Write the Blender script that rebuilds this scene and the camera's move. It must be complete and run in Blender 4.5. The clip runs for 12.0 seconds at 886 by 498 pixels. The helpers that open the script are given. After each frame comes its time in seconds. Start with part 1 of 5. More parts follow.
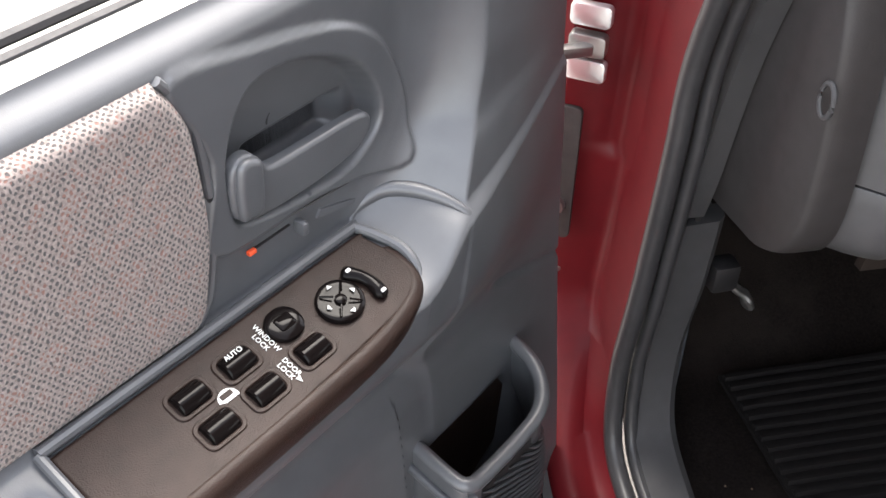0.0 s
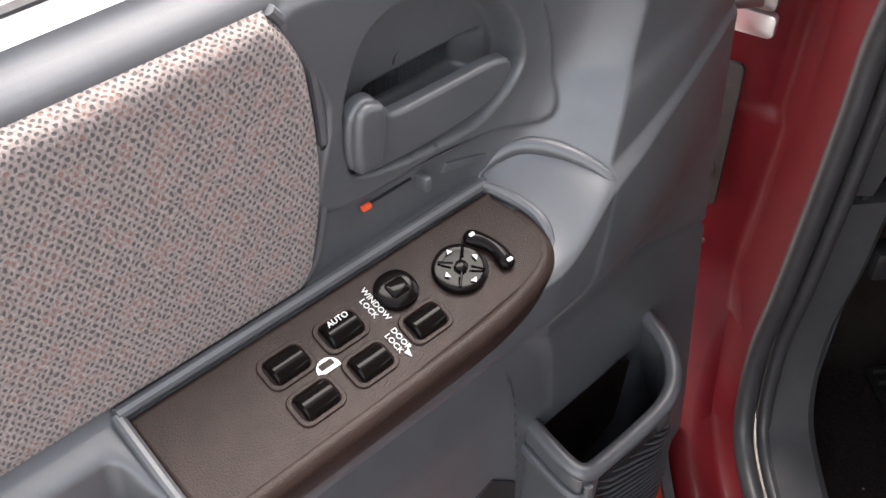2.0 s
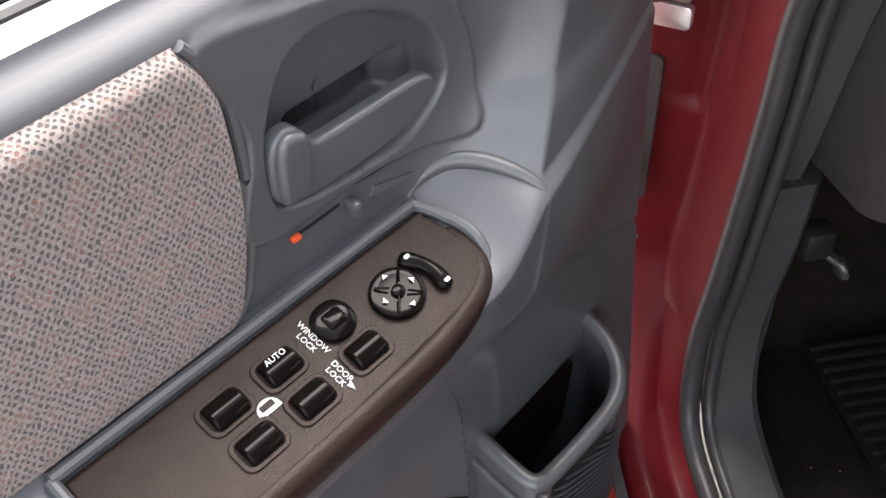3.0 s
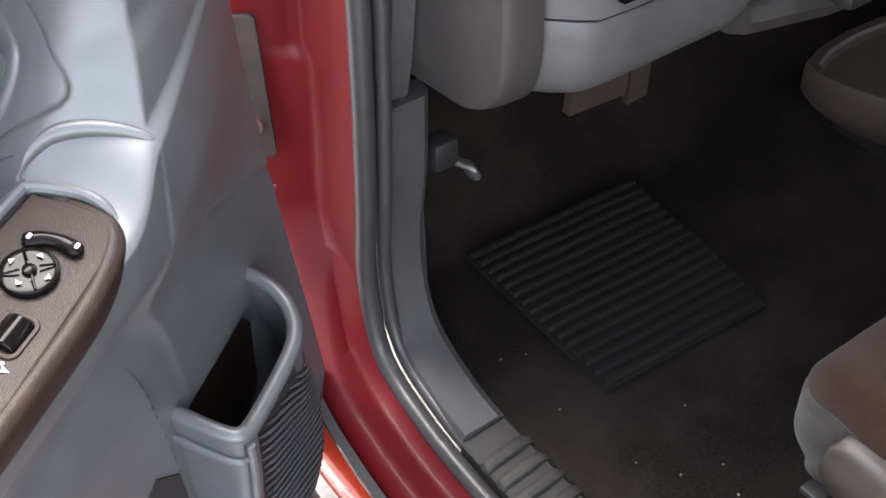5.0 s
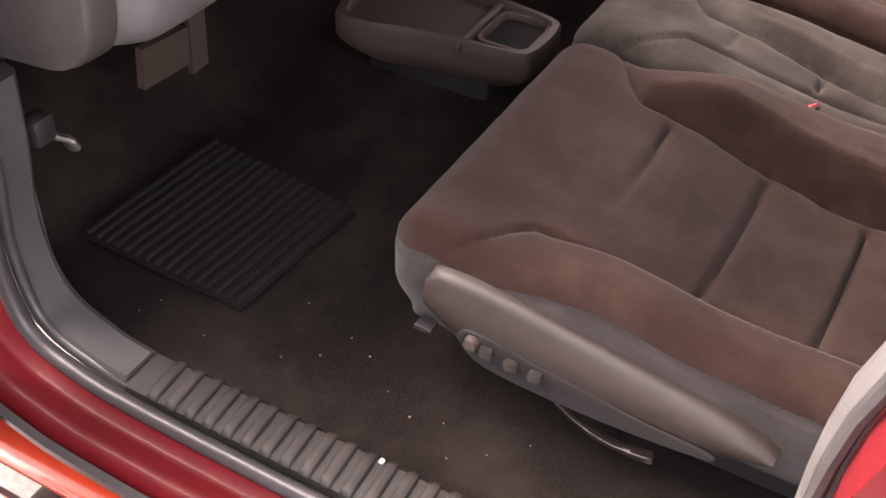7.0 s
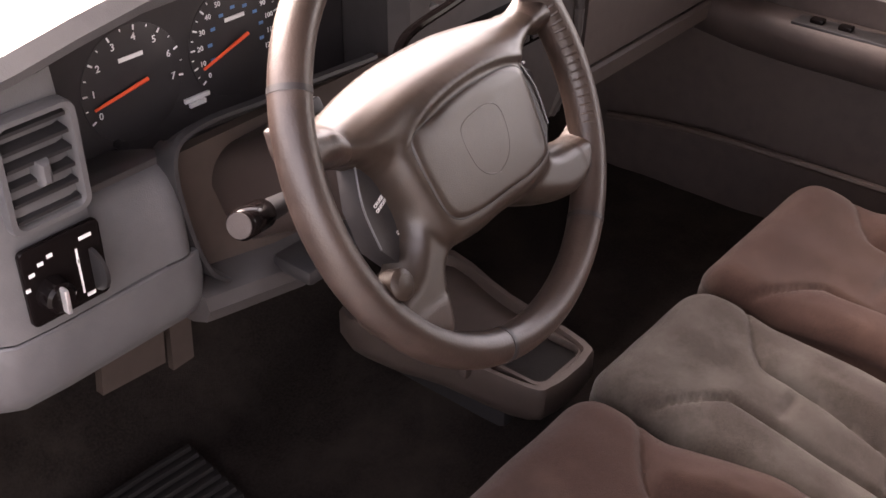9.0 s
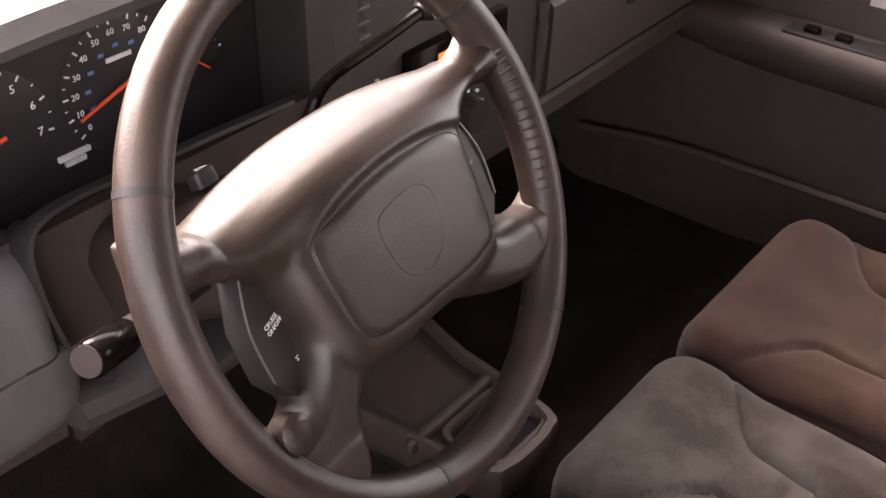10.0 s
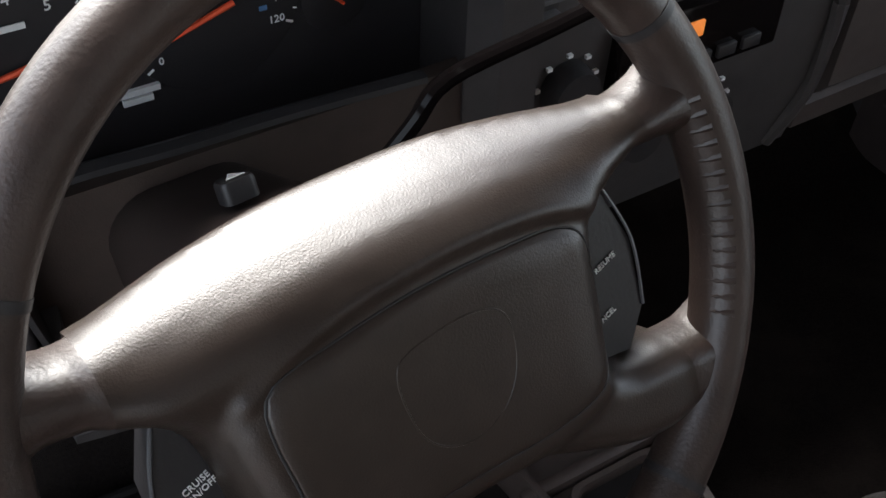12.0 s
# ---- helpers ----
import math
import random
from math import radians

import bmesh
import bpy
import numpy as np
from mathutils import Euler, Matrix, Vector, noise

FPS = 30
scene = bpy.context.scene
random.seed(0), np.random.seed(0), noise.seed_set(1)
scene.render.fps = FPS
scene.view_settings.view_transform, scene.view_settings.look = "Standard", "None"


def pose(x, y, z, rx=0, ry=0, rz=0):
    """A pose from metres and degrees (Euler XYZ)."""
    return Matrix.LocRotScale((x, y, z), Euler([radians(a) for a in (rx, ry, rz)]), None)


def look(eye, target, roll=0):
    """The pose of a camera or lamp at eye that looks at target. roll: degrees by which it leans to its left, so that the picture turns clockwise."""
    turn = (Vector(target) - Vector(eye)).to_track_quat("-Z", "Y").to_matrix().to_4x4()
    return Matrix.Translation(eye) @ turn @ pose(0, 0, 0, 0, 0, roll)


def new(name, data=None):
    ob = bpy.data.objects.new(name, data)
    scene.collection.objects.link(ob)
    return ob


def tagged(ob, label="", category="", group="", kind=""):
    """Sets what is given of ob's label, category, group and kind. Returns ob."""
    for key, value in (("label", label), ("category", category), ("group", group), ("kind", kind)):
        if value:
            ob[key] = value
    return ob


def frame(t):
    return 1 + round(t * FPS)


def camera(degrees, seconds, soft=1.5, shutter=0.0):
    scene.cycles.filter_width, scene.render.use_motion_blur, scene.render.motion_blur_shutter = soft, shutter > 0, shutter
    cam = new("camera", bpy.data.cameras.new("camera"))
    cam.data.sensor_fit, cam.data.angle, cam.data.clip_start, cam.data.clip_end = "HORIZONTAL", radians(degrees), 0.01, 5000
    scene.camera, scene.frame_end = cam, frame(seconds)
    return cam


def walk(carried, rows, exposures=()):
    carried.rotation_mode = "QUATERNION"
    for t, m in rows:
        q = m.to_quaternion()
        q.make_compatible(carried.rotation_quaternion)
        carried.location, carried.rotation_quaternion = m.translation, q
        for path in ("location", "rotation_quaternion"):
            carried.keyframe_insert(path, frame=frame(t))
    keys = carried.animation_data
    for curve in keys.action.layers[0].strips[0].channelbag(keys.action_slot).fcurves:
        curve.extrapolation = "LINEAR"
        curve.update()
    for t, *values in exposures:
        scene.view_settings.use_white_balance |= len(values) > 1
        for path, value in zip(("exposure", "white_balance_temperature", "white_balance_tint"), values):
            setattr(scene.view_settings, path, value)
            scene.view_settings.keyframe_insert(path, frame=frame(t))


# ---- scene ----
cam = camera(43.0, 12.0)
PATH = [
    (0, (-0.44, -0.649, 1.633), (-0.014, 0.831, 0.358), 1.6),
    (0.5, (-0.422, -0.627, 1.613), (-0.199, 0.856, 0.289), 1.7),
    (1, (-0.419, -0.616, 1.595), (-0.292, 0.893, 0.288), -0.3),
    (1.5, (-0.415, -0.588, 1.591), (-0.242, 0.887, 0.252), 0),
    (2, (-0.426, -0.569, 1.588), (-0.229, 0.882, 0.226), 0.7),
    (2.5, (-0.423, -0.554, 1.587), (-0.184, 0.887, 0.221), -0.3),
    (4.5, (-0.434, -0.538, 1.582), (0.263, 0.768, 0.237), -0.3),
    (5, (-0.416, -0.617, 1.558), (0.405, 0.604, 0.204), -2.4),
    (5.5, (-0.432, -0.703, 1.549), (0.511, 0.42, 0.189), -1.9),
    (6, (-0.523, -0.72, 1.56), (0.655, 0.169, 0.21), 0.4),
    (6.5, (-0.598, -0.741, 1.571), (0.684, 0.021, 0.238), 1.5),
    (6.7, (-0.615, -0.751, 1.576), (0.699, -0.025, 0.254), 1.7),
    (8.3, (-0.409, -0.775, 1.638), (0.972, 0.105, 0.491), 0.4),
    (8.5, (-0.319, -0.768, 1.647), (1.047, 0.192, 0.546), 0.6),
    (9, (-0.163, -0.759, 1.645), (1.125, 0.299, 0.538), 0.4),
    (9.5, (-0.054, -0.725, 1.63), (1.24, 0.305, 0.506), 0.2),
    (10, (0.047, -0.647, 1.624), (1.328, 0.362, 0.466), 0.8),
    (10.5, (0.098, -0.537, 1.594), (1.279, 0.472, 0.334), 4.0),
    (11, (0.176, -0.497, 1.561), (1.291, 0.527, 0.254), 3.2),
    (11.5, (0.324, -0.531, 1.577), (0.939, 0.296, 0.629), 0.1),
    (12, (0.364, -0.492, 1.569), (0.92, 0.355, 0.603), 2.5),
]
walk(cam, [(t, look(eye, target, roll)) for t, eye, target, roll in PATH], exposures=[(0, 3.1, 7100, 11), (0.5, 2.85, 7100, 11), (2.5, 2.8, 7200, 13), (4.5, 3.3, 6900, 10), (5.5, 3.95, 6800, 12), (6.5, 3.88, 8000, 25), (8.5, 3.95, 7900, 28), (9, 3.9, 7900, 28), (10, 3.7, 7900, 25), (11, 3.2, 7500, 16), (12, 2.8, 6500, 8)])

# ---- world, sun and exposure ----
world = bpy.data.worlds.new("sky")
scene.world = world
world.use_nodes = True
sky = world.node_tree.nodes.new("ShaderNodeTexSky")
sky.sky_type, sky.sun_disc = "NISHITA", False
sky.sun_elevation, sky.sun_rotation = radians(43), radians(8)
sky.dust_density, sky.air_density = 3.0, 1.0
backing = world.node_tree.nodes["Background"]
backing.inputs["Strength"].default_value = 0.15
cloud = world.node_tree.nodes.new("ShaderNodeHueSaturation")
cloud.inputs["Saturation"].default_value = 0.45
world.node_tree.links.new(sky.outputs[0], cloud.inputs["Color"])
world.node_tree.links.new(cloud.outputs[0], backing.inputs[0])
sun_data = bpy.data.lights.new("sun", "SUN")
sun_data.energy, sun_data.angle, sun_data.color = 1.8, radians(56), (1.0, 0.985, 0.97)
sun = new("sun", sun_data)
sun.matrix_basis = look((0.30, 2.0, 3.9), (0, 0, 0.8))
scene.view_settings.exposure = 1.6


# ---- materials ----
def material(name, base, rough=0.5, metal=0.0, vary=0.25, grain=90.0, bump=0.1, bump_grain=None, stain=(), stain_grain=6.0, coat=0.0, sheen=0.0, spec=0.5):
    """A node material: a base colour with grain, a second colour in larger stains, and fine relief."""
    m = bpy.data.materials.new(name)
    m.use_nodes = True
    n, l = m.node_tree.nodes, m.node_tree.links
    b = n["Principled BSDF"]
    b.inputs["Roughness"].default_value, b.inputs["Metallic"].default_value = rough, metal
    b.inputs["Coat Weight"].default_value, b.inputs["Coat Roughness"].default_value = coat, 0.08
    b.inputs["Sheen Weight"].default_value = sheen
    b.inputs["Specular IOR Level"].default_value = spec
    at = n.new("ShaderNodeTexCoord")
    fine = n.new("ShaderNodeTexNoise")
    fine.inputs["Scale"].default_value, fine.inputs["Detail"].default_value = grain, 5
    l.new(at.outputs["Object"], fine.inputs["Vector"])
    ramp = n.new("ShaderNodeMapRange")
    ramp.inputs["From Min"].default_value, ramp.inputs["From Max"].default_value = 0.3, 0.7
    ramp.inputs["To Min"].default_value, ramp.inputs["To Max"].default_value = 1 - vary, 1 + vary
    l.new(fine.outputs["Fac"], ramp.inputs["Value"])
    mul = n.new("ShaderNodeMix")
    mul.data_type, mul.blend_type = "RGBA", "MULTIPLY"
    mul.inputs["Factor"].default_value = 1.0
    mul.inputs[6].default_value = (*base, 1)
    l.new(ramp.outputs[0], mul.inputs[7])
    colour = mul.outputs[2]
    if stain:
        big = n.new("ShaderNodeTexNoise")
        big.inputs["Scale"].default_value, big.inputs["Detail"].default_value, big.inputs["Roughness"].default_value = stain_grain, 6, 0.65
        l.new(at.outputs["Object"], big.inputs["Vector"])
        step = n.new("ShaderNodeMapRange")
        step.inputs["From Min"].default_value, step.inputs["From Max"].default_value = 0.45, 0.68
        l.new(big.outputs["Fac"], step.inputs["Value"])
        mix = n.new("ShaderNodeMix")
        mix.data_type = "RGBA"
        l.new(step.outputs[0], mix.inputs["Factor"])
        l.new(colour, mix.inputs[6])
        mix.inputs[7].default_value = (*stain, 1)
        colour = mix.outputs[2]
        wear = n.new("ShaderNodeMapRange")
        wear.inputs["To Min"].default_value, wear.inputs["To Max"].default_value = rough, min(1, rough + 0.18)
        l.new(big.outputs["Fac"], wear.inputs["Value"])
        l.new(wear.outputs[0], b.inputs["Roughness"])
    l.new(colour, b.inputs["Base Color"])
    if bump:
        relief = n.new("ShaderNodeTexNoise")
        relief.inputs["Scale"].default_value, relief.inputs["Detail"].default_value = bump_grain or grain * 4, 3
        l.new(at.outputs["Object"], relief.inputs["Vector"])
        node = n.new("ShaderNodeBump")
        node.inputs["Strength"].default_value, node.inputs["Distance"].default_value = bump, 0.002
        l.new(relief.outputs["Fac"], node.inputs["Height"])
        l.new(node.outputs[0], b.inputs["Normal"])
    return m


def tweed(name, light, dark, fleck):
    """Woven upholstery: staggered rows of dark ticks on a light ground, with coloured flecks."""
    m = material(name, light, 0.95, vary=0.35, grain=420, bump=0.0, sheen=0.15, spec=0.2)
    n, l = m.node_tree.nodes, m.node_tree.links
    b = n["Principled BSDF"]
    ground = b.inputs["Base Color"].links[0].from_socket
    at = n.new("ShaderNodeTexCoord")
    map_ = n.new("ShaderNodeMapping")
    map_.inputs["Rotation"].default_value = (radians(90), 0, 0)
    l.new(at.outputs["Object"], map_.inputs["Vector"])
    wob = n.new("ShaderNodeTexNoise")
    wob.inputs["Scale"].default_value = 160
    l.new(at.outputs["Object"], wob.inputs["Vector"])
    add = n.new("ShaderNodeMix")
    add.data_type, add.blend_type = "RGBA", "LINEAR_LIGHT"
    add.inputs["Factor"].default_value = 0.0022
    l.new(map_.outputs[0], add.inputs[6])
    l.new(wob.outputs["Color"], add.inputs[7])
    def calc(op, p, q=None, r=None):
        k = n.new("ShaderNodeMath")
        k.operation = op
        for slot, val in zip(k.inputs, (p, q, r)):
            if val is None:
                continue
            if isinstance(val, (int, float)):
                slot.default_value = val
            else:
                l.new(val, slot)
        return k.outputs[0]

    xyz = n.new("ShaderNodeSeparateXYZ")
    l.new(add.outputs[2], xyz.inputs[0])
    row = calc("DIVIDE", calc("SUBTRACT", xyz.outputs[1], xyz.outputs[2]), 0.0034)
    odd = calc("MODULO", calc("ABSOLUTE", calc("FLOOR", row)), 2.0)
    col = calc("ADD", calc("DIVIDE", xyz.outputs[0], 0.0047), calc("MULTIPLY", odd, 0.5))
    du = calc("ABSOLUTE", calc("SUBTRACT", calc("FRACT", calc("ADD", col, 100.0)), 0.5))
    dv = calc("ABSOLUTE", calc("SUBTRACT", calc("FRACT", calc("ADD", row, 100.0)), 0.5))
    far = calc("ADD", calc("POWER", calc("DIVIDE", du, 0.24), 2.0), calc("POWER", calc("DIVIDE", dv, 0.40), 2.0))
    tick = n.new("ShaderNodeMapRange")
    tick.inputs["From Min"].default_value, tick.inputs["From Max"].default_value = 1.25, 0.55
    l.new(far, tick.inputs["Value"])
    spots = n.new("ShaderNodeTexVoronoi")
    spots.inputs["Scale"].default_value = 150
    l.new(at.outputs["Object"], spots.inputs["Vector"])
    pick = n.new("ShaderNodeMapRange")
    pick.inputs["From Min"].default_value, pick.inputs["From Max"].default_value = 0.72, 0.8
    part_ = n.new("ShaderNodeSeparateColor")
    l.new(spots.outputs["Color"], part_.inputs[0])
    l.new(part_.outputs[0], pick.inputs["Value"])
    hue = n.new("ShaderNodeMix")
    hue.data_type = "RGBA"
    hue.inputs[6].default_value, hue.inputs[7].default_value = (*dark, 1), (*fleck, 1)
    l.new(pick.outputs[0], hue.inputs["Factor"])
    last = n.new("ShaderNodeMix")
    last.data_type = "RGBA"
    l.new(tick.outputs[0], last.inputs["Factor"])
    l.new(ground, last.inputs[6])
    l.new(hue.outputs[2], last.inputs[7])
    l.new(last.outputs[2], b.inputs["Base Color"])
    node = n.new("ShaderNodeBump")
    node.invert = True
    node.inputs["Strength"].default_value, node.inputs["Distance"].default_value = 0.6, 0.001
    l.new(tick.outputs[0], node.inputs["Height"])
    l.new(node.outputs[0], b.inputs["Normal"])
    return m


def glow(name, colour, strength):
    m = bpy.data.materials.new(name)
    m.use_nodes = True
    b = m.node_tree.nodes["Principled BSDF"]
    b.inputs["Base Color"].default_value = (*colour, 1)
    b.inputs["Emission Color"].default_value = (*colour, 1)
    b.inputs["Emission Strength"].default_value = strength
    return m


SLATE = material("slate_plastic", (0.080, 0.084, 0.092), 0.31, vary=0.10, grain=40, bump=0.05, bump_grain=900, stain=(0.088, 0.092, 0.100), stain_grain=5, spec=1.0)
SLATE_DARK = material("dark_slate_plastic", (0.050, 0.056, 0.066), 0.42, vary=0.10, grain=40, bump=0.10, bump_grain=900)
DASH = material("grey_dash_plastic", (0.078, 0.077, 0.080), 0.40, vary=0.10, grain=50, bump=0.16, bump_grain=700, stain=(0.091, 0.089, 0.090), stain_grain=7)
DASH_DARK = material("dark_dash_plastic", (0.040, 0.036, 0.036), 0.5, vary=0.12, grain=50, bump=0.12, bump_grain=700)
# darker copy of the sill plastic: shade between the ribs put into the colour
SILL_SHADED = material("shaded_sill_plastic", (0.0095, 0.0085, 0.008), 0.6, vary=0.2, grain=50, bump=0.2, bump_grain=600, stain=(0.016, 0.014, 0.013), stain_grain=18)
SILL = material("scuffed_sill_plastic", (0.0168, 0.0148, 0.014), 0.55, vary=0.15, grain=50, bump=0.15, bump_grain=600, stain=(0.0288, 0.0248, 0.0232), stain_grain=18)
BROWN = material("brown_column_plastic", (0.050, 0.036, 0.030), 0.55, vary=0.12, grain=50, bump=0.12, bump_grain=700)
COLUMN = material("dark_column_plastic", (0.024, 0.017, 0.015), 0.42, vary=0.12, grain=50, bump=0.12, bump_grain=700)
VALANCE = material("seat_side_plastic", (0.0232, 0.0168, 0.0144), 0.45, vary=0.12, grain=50, bump=0.10, bump_grain=700)
KICK_GREY = material("kick_panel_plastic", (0.0512, 0.0504, 0.0528), 0.42, vary=0.10, grain=50, bump=0.16, bump_grain=700, stain=(0.0592, 0.0576, 0.0584), stain_grain=7)
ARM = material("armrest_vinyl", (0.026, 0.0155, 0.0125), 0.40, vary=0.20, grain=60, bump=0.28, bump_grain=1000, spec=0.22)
BLACK = material("gloss_black_plastic", (0.0055, 0.0042, 0.0042), 0.12, vary=0.05, bump=0.0, spec=0.10)
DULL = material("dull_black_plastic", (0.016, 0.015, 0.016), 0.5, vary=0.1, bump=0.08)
WHITE = material("white_print", (0.75, 0.75, 0.74), 0.6, vary=0.05, bump=0.0)
BLUE = material("blue_print", (0.10, 0.22, 0.42), 0.6, vary=0.05, bump=0.0)
ORANGE = material("orange_needle", (0.85, 0.10, 0.035), 0.5, vary=0.05, bump=0.0)
PAINT = material("red_car_paint", (0.105, 0.0045, 0.0075), 0.42, vary=0.08, grain=30, bump=0.02, bump_grain=60, stain=(0.080, 0.005, 0.0075), stain_grain=4, coat=0.06, spec=0.22)
# red paint shifted to orange: the sill's reflection put into the base colour
CORAL = material("red_paint_orange_reflection", (0.50, 0.045, 0.018), 0.25, vary=0.08, grain=30, bump=0.02, coat=0.8)
RUBBER = material("seal_rubber", (0.040, 0.039, 0.041), 0.38, vary=0.12, grain=60, bump=0.1)
GRIME = material("grimy_metal", (0.050, 0.042, 0.040), 0.48, 0.3, vary=0.3, grain=50, bump=0.2, stain=(0.045, 0.036, 0.034), stain_grain=24)
STEEL = material("worn_steel", (0.36, 0.35, 0.34), 0.38, 0.9, vary=0.2, grain=40, bump=0.1)
BRIGHT = material("bright_aluminium", (0.80, 0.80, 0.80), 0.3, 0.8, vary=0.1, grain=40, bump=0.05)
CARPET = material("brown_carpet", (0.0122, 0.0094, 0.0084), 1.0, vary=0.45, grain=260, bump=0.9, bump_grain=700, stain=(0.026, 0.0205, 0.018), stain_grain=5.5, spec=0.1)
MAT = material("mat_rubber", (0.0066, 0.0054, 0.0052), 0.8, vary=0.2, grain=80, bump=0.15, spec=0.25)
CRUMB = material("pale_crumb", (0.20, 0.14, 0.10), 0.9, vary=0.3, bump=0.2)
VELOUR = material("brown_velour", (0.0192, 0.00896, 0.00688), 0.95, vary=0.22, grain=330, bump=0.5, bump_grain=900, stain=(0.032, 0.018, 0.014), stain_grain=11, sheen=0.08, spec=0.15)
VELOUR_GREY = material("worn_grey_velour", (0.0208, 0.0164, 0.0144), 0.95, vary=0.22, grain=330, bump=0.5, bump_grain=900, stain=(0.0448, 0.0408, 0.0368), stain_grain=9, sheen=0.08, spec=0.15)
VELOUR_SKIRT = material("grey_seat_skirt", (0.024, 0.0208, 0.02), 0.9, vary=0.2, grain=330, bump=0.5, bump_grain=700, stain=(0.0416, 0.0376, 0.0368), stain_grain=9, sheen=0.12, spec=0.15)
LEATHER = material("wheel_leather", (0.026, 0.0170, 0.0138), 0.29, vary=0.2, grain=70, bump=0.16, bump_grain=480, stain=(0.042, 0.028, 0.023), stain_grain=14)
HORN = material("wheel_vinyl", (0.0235, 0.0165, 0.0130), 0.25, vary=0.16, grain=60, bump=0.14, bump_grain=900, stain=(0.027, 0.019, 0.015), stain_grain=16, spec=0.46)
# base lightened to carry the grey reflection of a gauge lens not built
CLUSTER = material("lens_hazed_gauge_plate", (0.030, 0.027, 0.028), 0.42, vary=0.08, grain=40, bump=0.03)
DOOR_BROWN = material("brown_door_panel", (0.037, 0.026, 0.0235), 0.55, vary=0.16, grain=40, bump=0.2, bump_grain=600, stain=(0.047, 0.034, 0.030), stain_grain=5)
GLOVE = material("brown_dash_plastic", (0.054, 0.043, 0.040), 0.45, vary=0.12, grain=50, bump=0.16, bump_grain=700, stain=(0.064, 0.052, 0.047), stain_grain=7)
RED_MARK = material("red_release_button", (0.80, 0.10, 0.08), 0.4, vary=0.05, bump=0.0)
TWEED = tweed("door_tweed", (0.262, 0.220, 0.206), (0.085, 0.080, 0.081), (0.22, 0.125, 0.108))
LINING = material("grey_lining", (0.30, 0.28, 0.26), 0.9, vary=0.1, grain=80, bump=0.2)
ASPHALT = material("asphalt", (0.135, 0.128, 0.124), 0.9, vary=0.3, grain=60, bump=0.5, bump_grain=200, stain=(0.175, 0.165, 0.158), stain_grain=1.5)


# ---- mesh helpers ----
ROOT = {}


def thing(name, m, label, category, group="", kind=""):
    ob = new(name)
    ob.empty_display_size = 0.05
    ob.matrix_basis = m if isinstance(m, Matrix) else Matrix.Translation(m)
    ROOT[ob.name] = ob.matrix_basis.copy()
    return tagged(ob, label, category, group, kind)


def finish(name, bm, mat, smooth=35):
    bmesh.ops.recalc_face_normals(bm, faces=bm.faces)
    data = bpy.data.meshes.new(name)
    bm.to_mesh(data)
    bm.free()
    data.materials.append(mat)
    data.polygons.foreach_set("use_smooth", [True] * len(data.polygons))
    data.set_sharp_from_angle(angle=radians(smooth))
    return data


def part(name, bm, mat, parent, label="", local=False, smooth=35):
    """One mesh object under a thing or a part; built in the world's metres unless local."""
    base = ROOT[parent.name]
    if not local:
        bm.transform(base.inverted())
    ob = new(name, finish(name, bm, mat, smooth))
    ob.parent = parent
    ROOT[ob.name] = base
    return tagged(ob, label)


def solid(name, bm, mat, label="", category="", kind="", smooth=35):
    return tagged(new(name, finish(name, bm, mat, smooth)), label, category, kind=kind)


def loft(rings, closed=True, caps=True, bm=None):
    bm = bm or bmesh.new()
    made = [[bm.verts.new(p) for p in ring] for ring in rings]
    n = len(rings[0])
    for a, b in zip(made, made[1:]):
        for i in range(n if closed else n - 1):
            j = (i + 1) % n
            bm.faces.new((a[i], a[j], b[j], b[i]))
    if caps and closed:
        bm.faces.new(made[0][::-1])
        bm.faces.new(made[-1])
    return bm


def sheet(fn, nu, nv, back, bm=None):
    """A curved slab: fn(u, v) on the unit square, thickened by the vector back."""
    bm = bm or bmesh.new()
    back = Vector(back)
    pts = [[Vector(fn(i / nu, j / nv)) for j in range(nv + 1)] for i in range(nu + 1)]
    f = [[bm.verts.new(p) for p in row] for row in pts]
    b = [[bm.verts.new(p + back) for p in row] for row in pts]
    for i in range(nu):
        for j in range(nv):
            bm.faces.new((f[i][j], f[i + 1][j], f[i + 1][j + 1], f[i][j + 1]))
            bm.faces.new((b[i][j], b[i][j + 1], b[i + 1][j + 1], b[i + 1][j]))
    for i in range(nu):
        bm.faces.new((f[i][0], b[i][0], b[i + 1][0], f[i + 1][0]))
        bm.faces.new((f[i][nv], f[i + 1][nv], b[i + 1][nv], b[i][nv]))
    for j in range(nv):
        bm.faces.new((f[0][j], f[0][j + 1], b[0][j + 1], b[0][j]))
        bm.faces.new((f[nu][j], b[nu][j], b[nu][j + 1], f[nu][j + 1]))
    return bm


def tube(path, radius, sides=14, closed=False, flat=1.0, bm=None, up=(0, 0, 1)):
    """A round bar along a path; radius may be a number or one per point."""
    path = [Vector(p) for p in path]
    k = len(path)
    rings = []
    for i, p in enumerate(path):
        a = path[(i - 1) % k] if closed or i else p
        b = path[(i + 1) % k] if closed or i < k - 1 else p
        along = (b - a).normalized()
        side = along.cross(Vector(up))
        side = side.normalized() if side.length > 1e-4 else along.orthogonal().normalized()
        over = side.cross(along)
        r = radius[i] if isinstance(radius, (list, tuple)) else radius
        rings.append([p + r * (math.cos(w) * side + flat * math.sin(w) * over) for w in (2 * math.pi * s / sides for s in range(sides))])
    if closed:
        return loft(rings + [rings[0]], caps=False, bm=bm)
    return loft(rings, bm=bm)


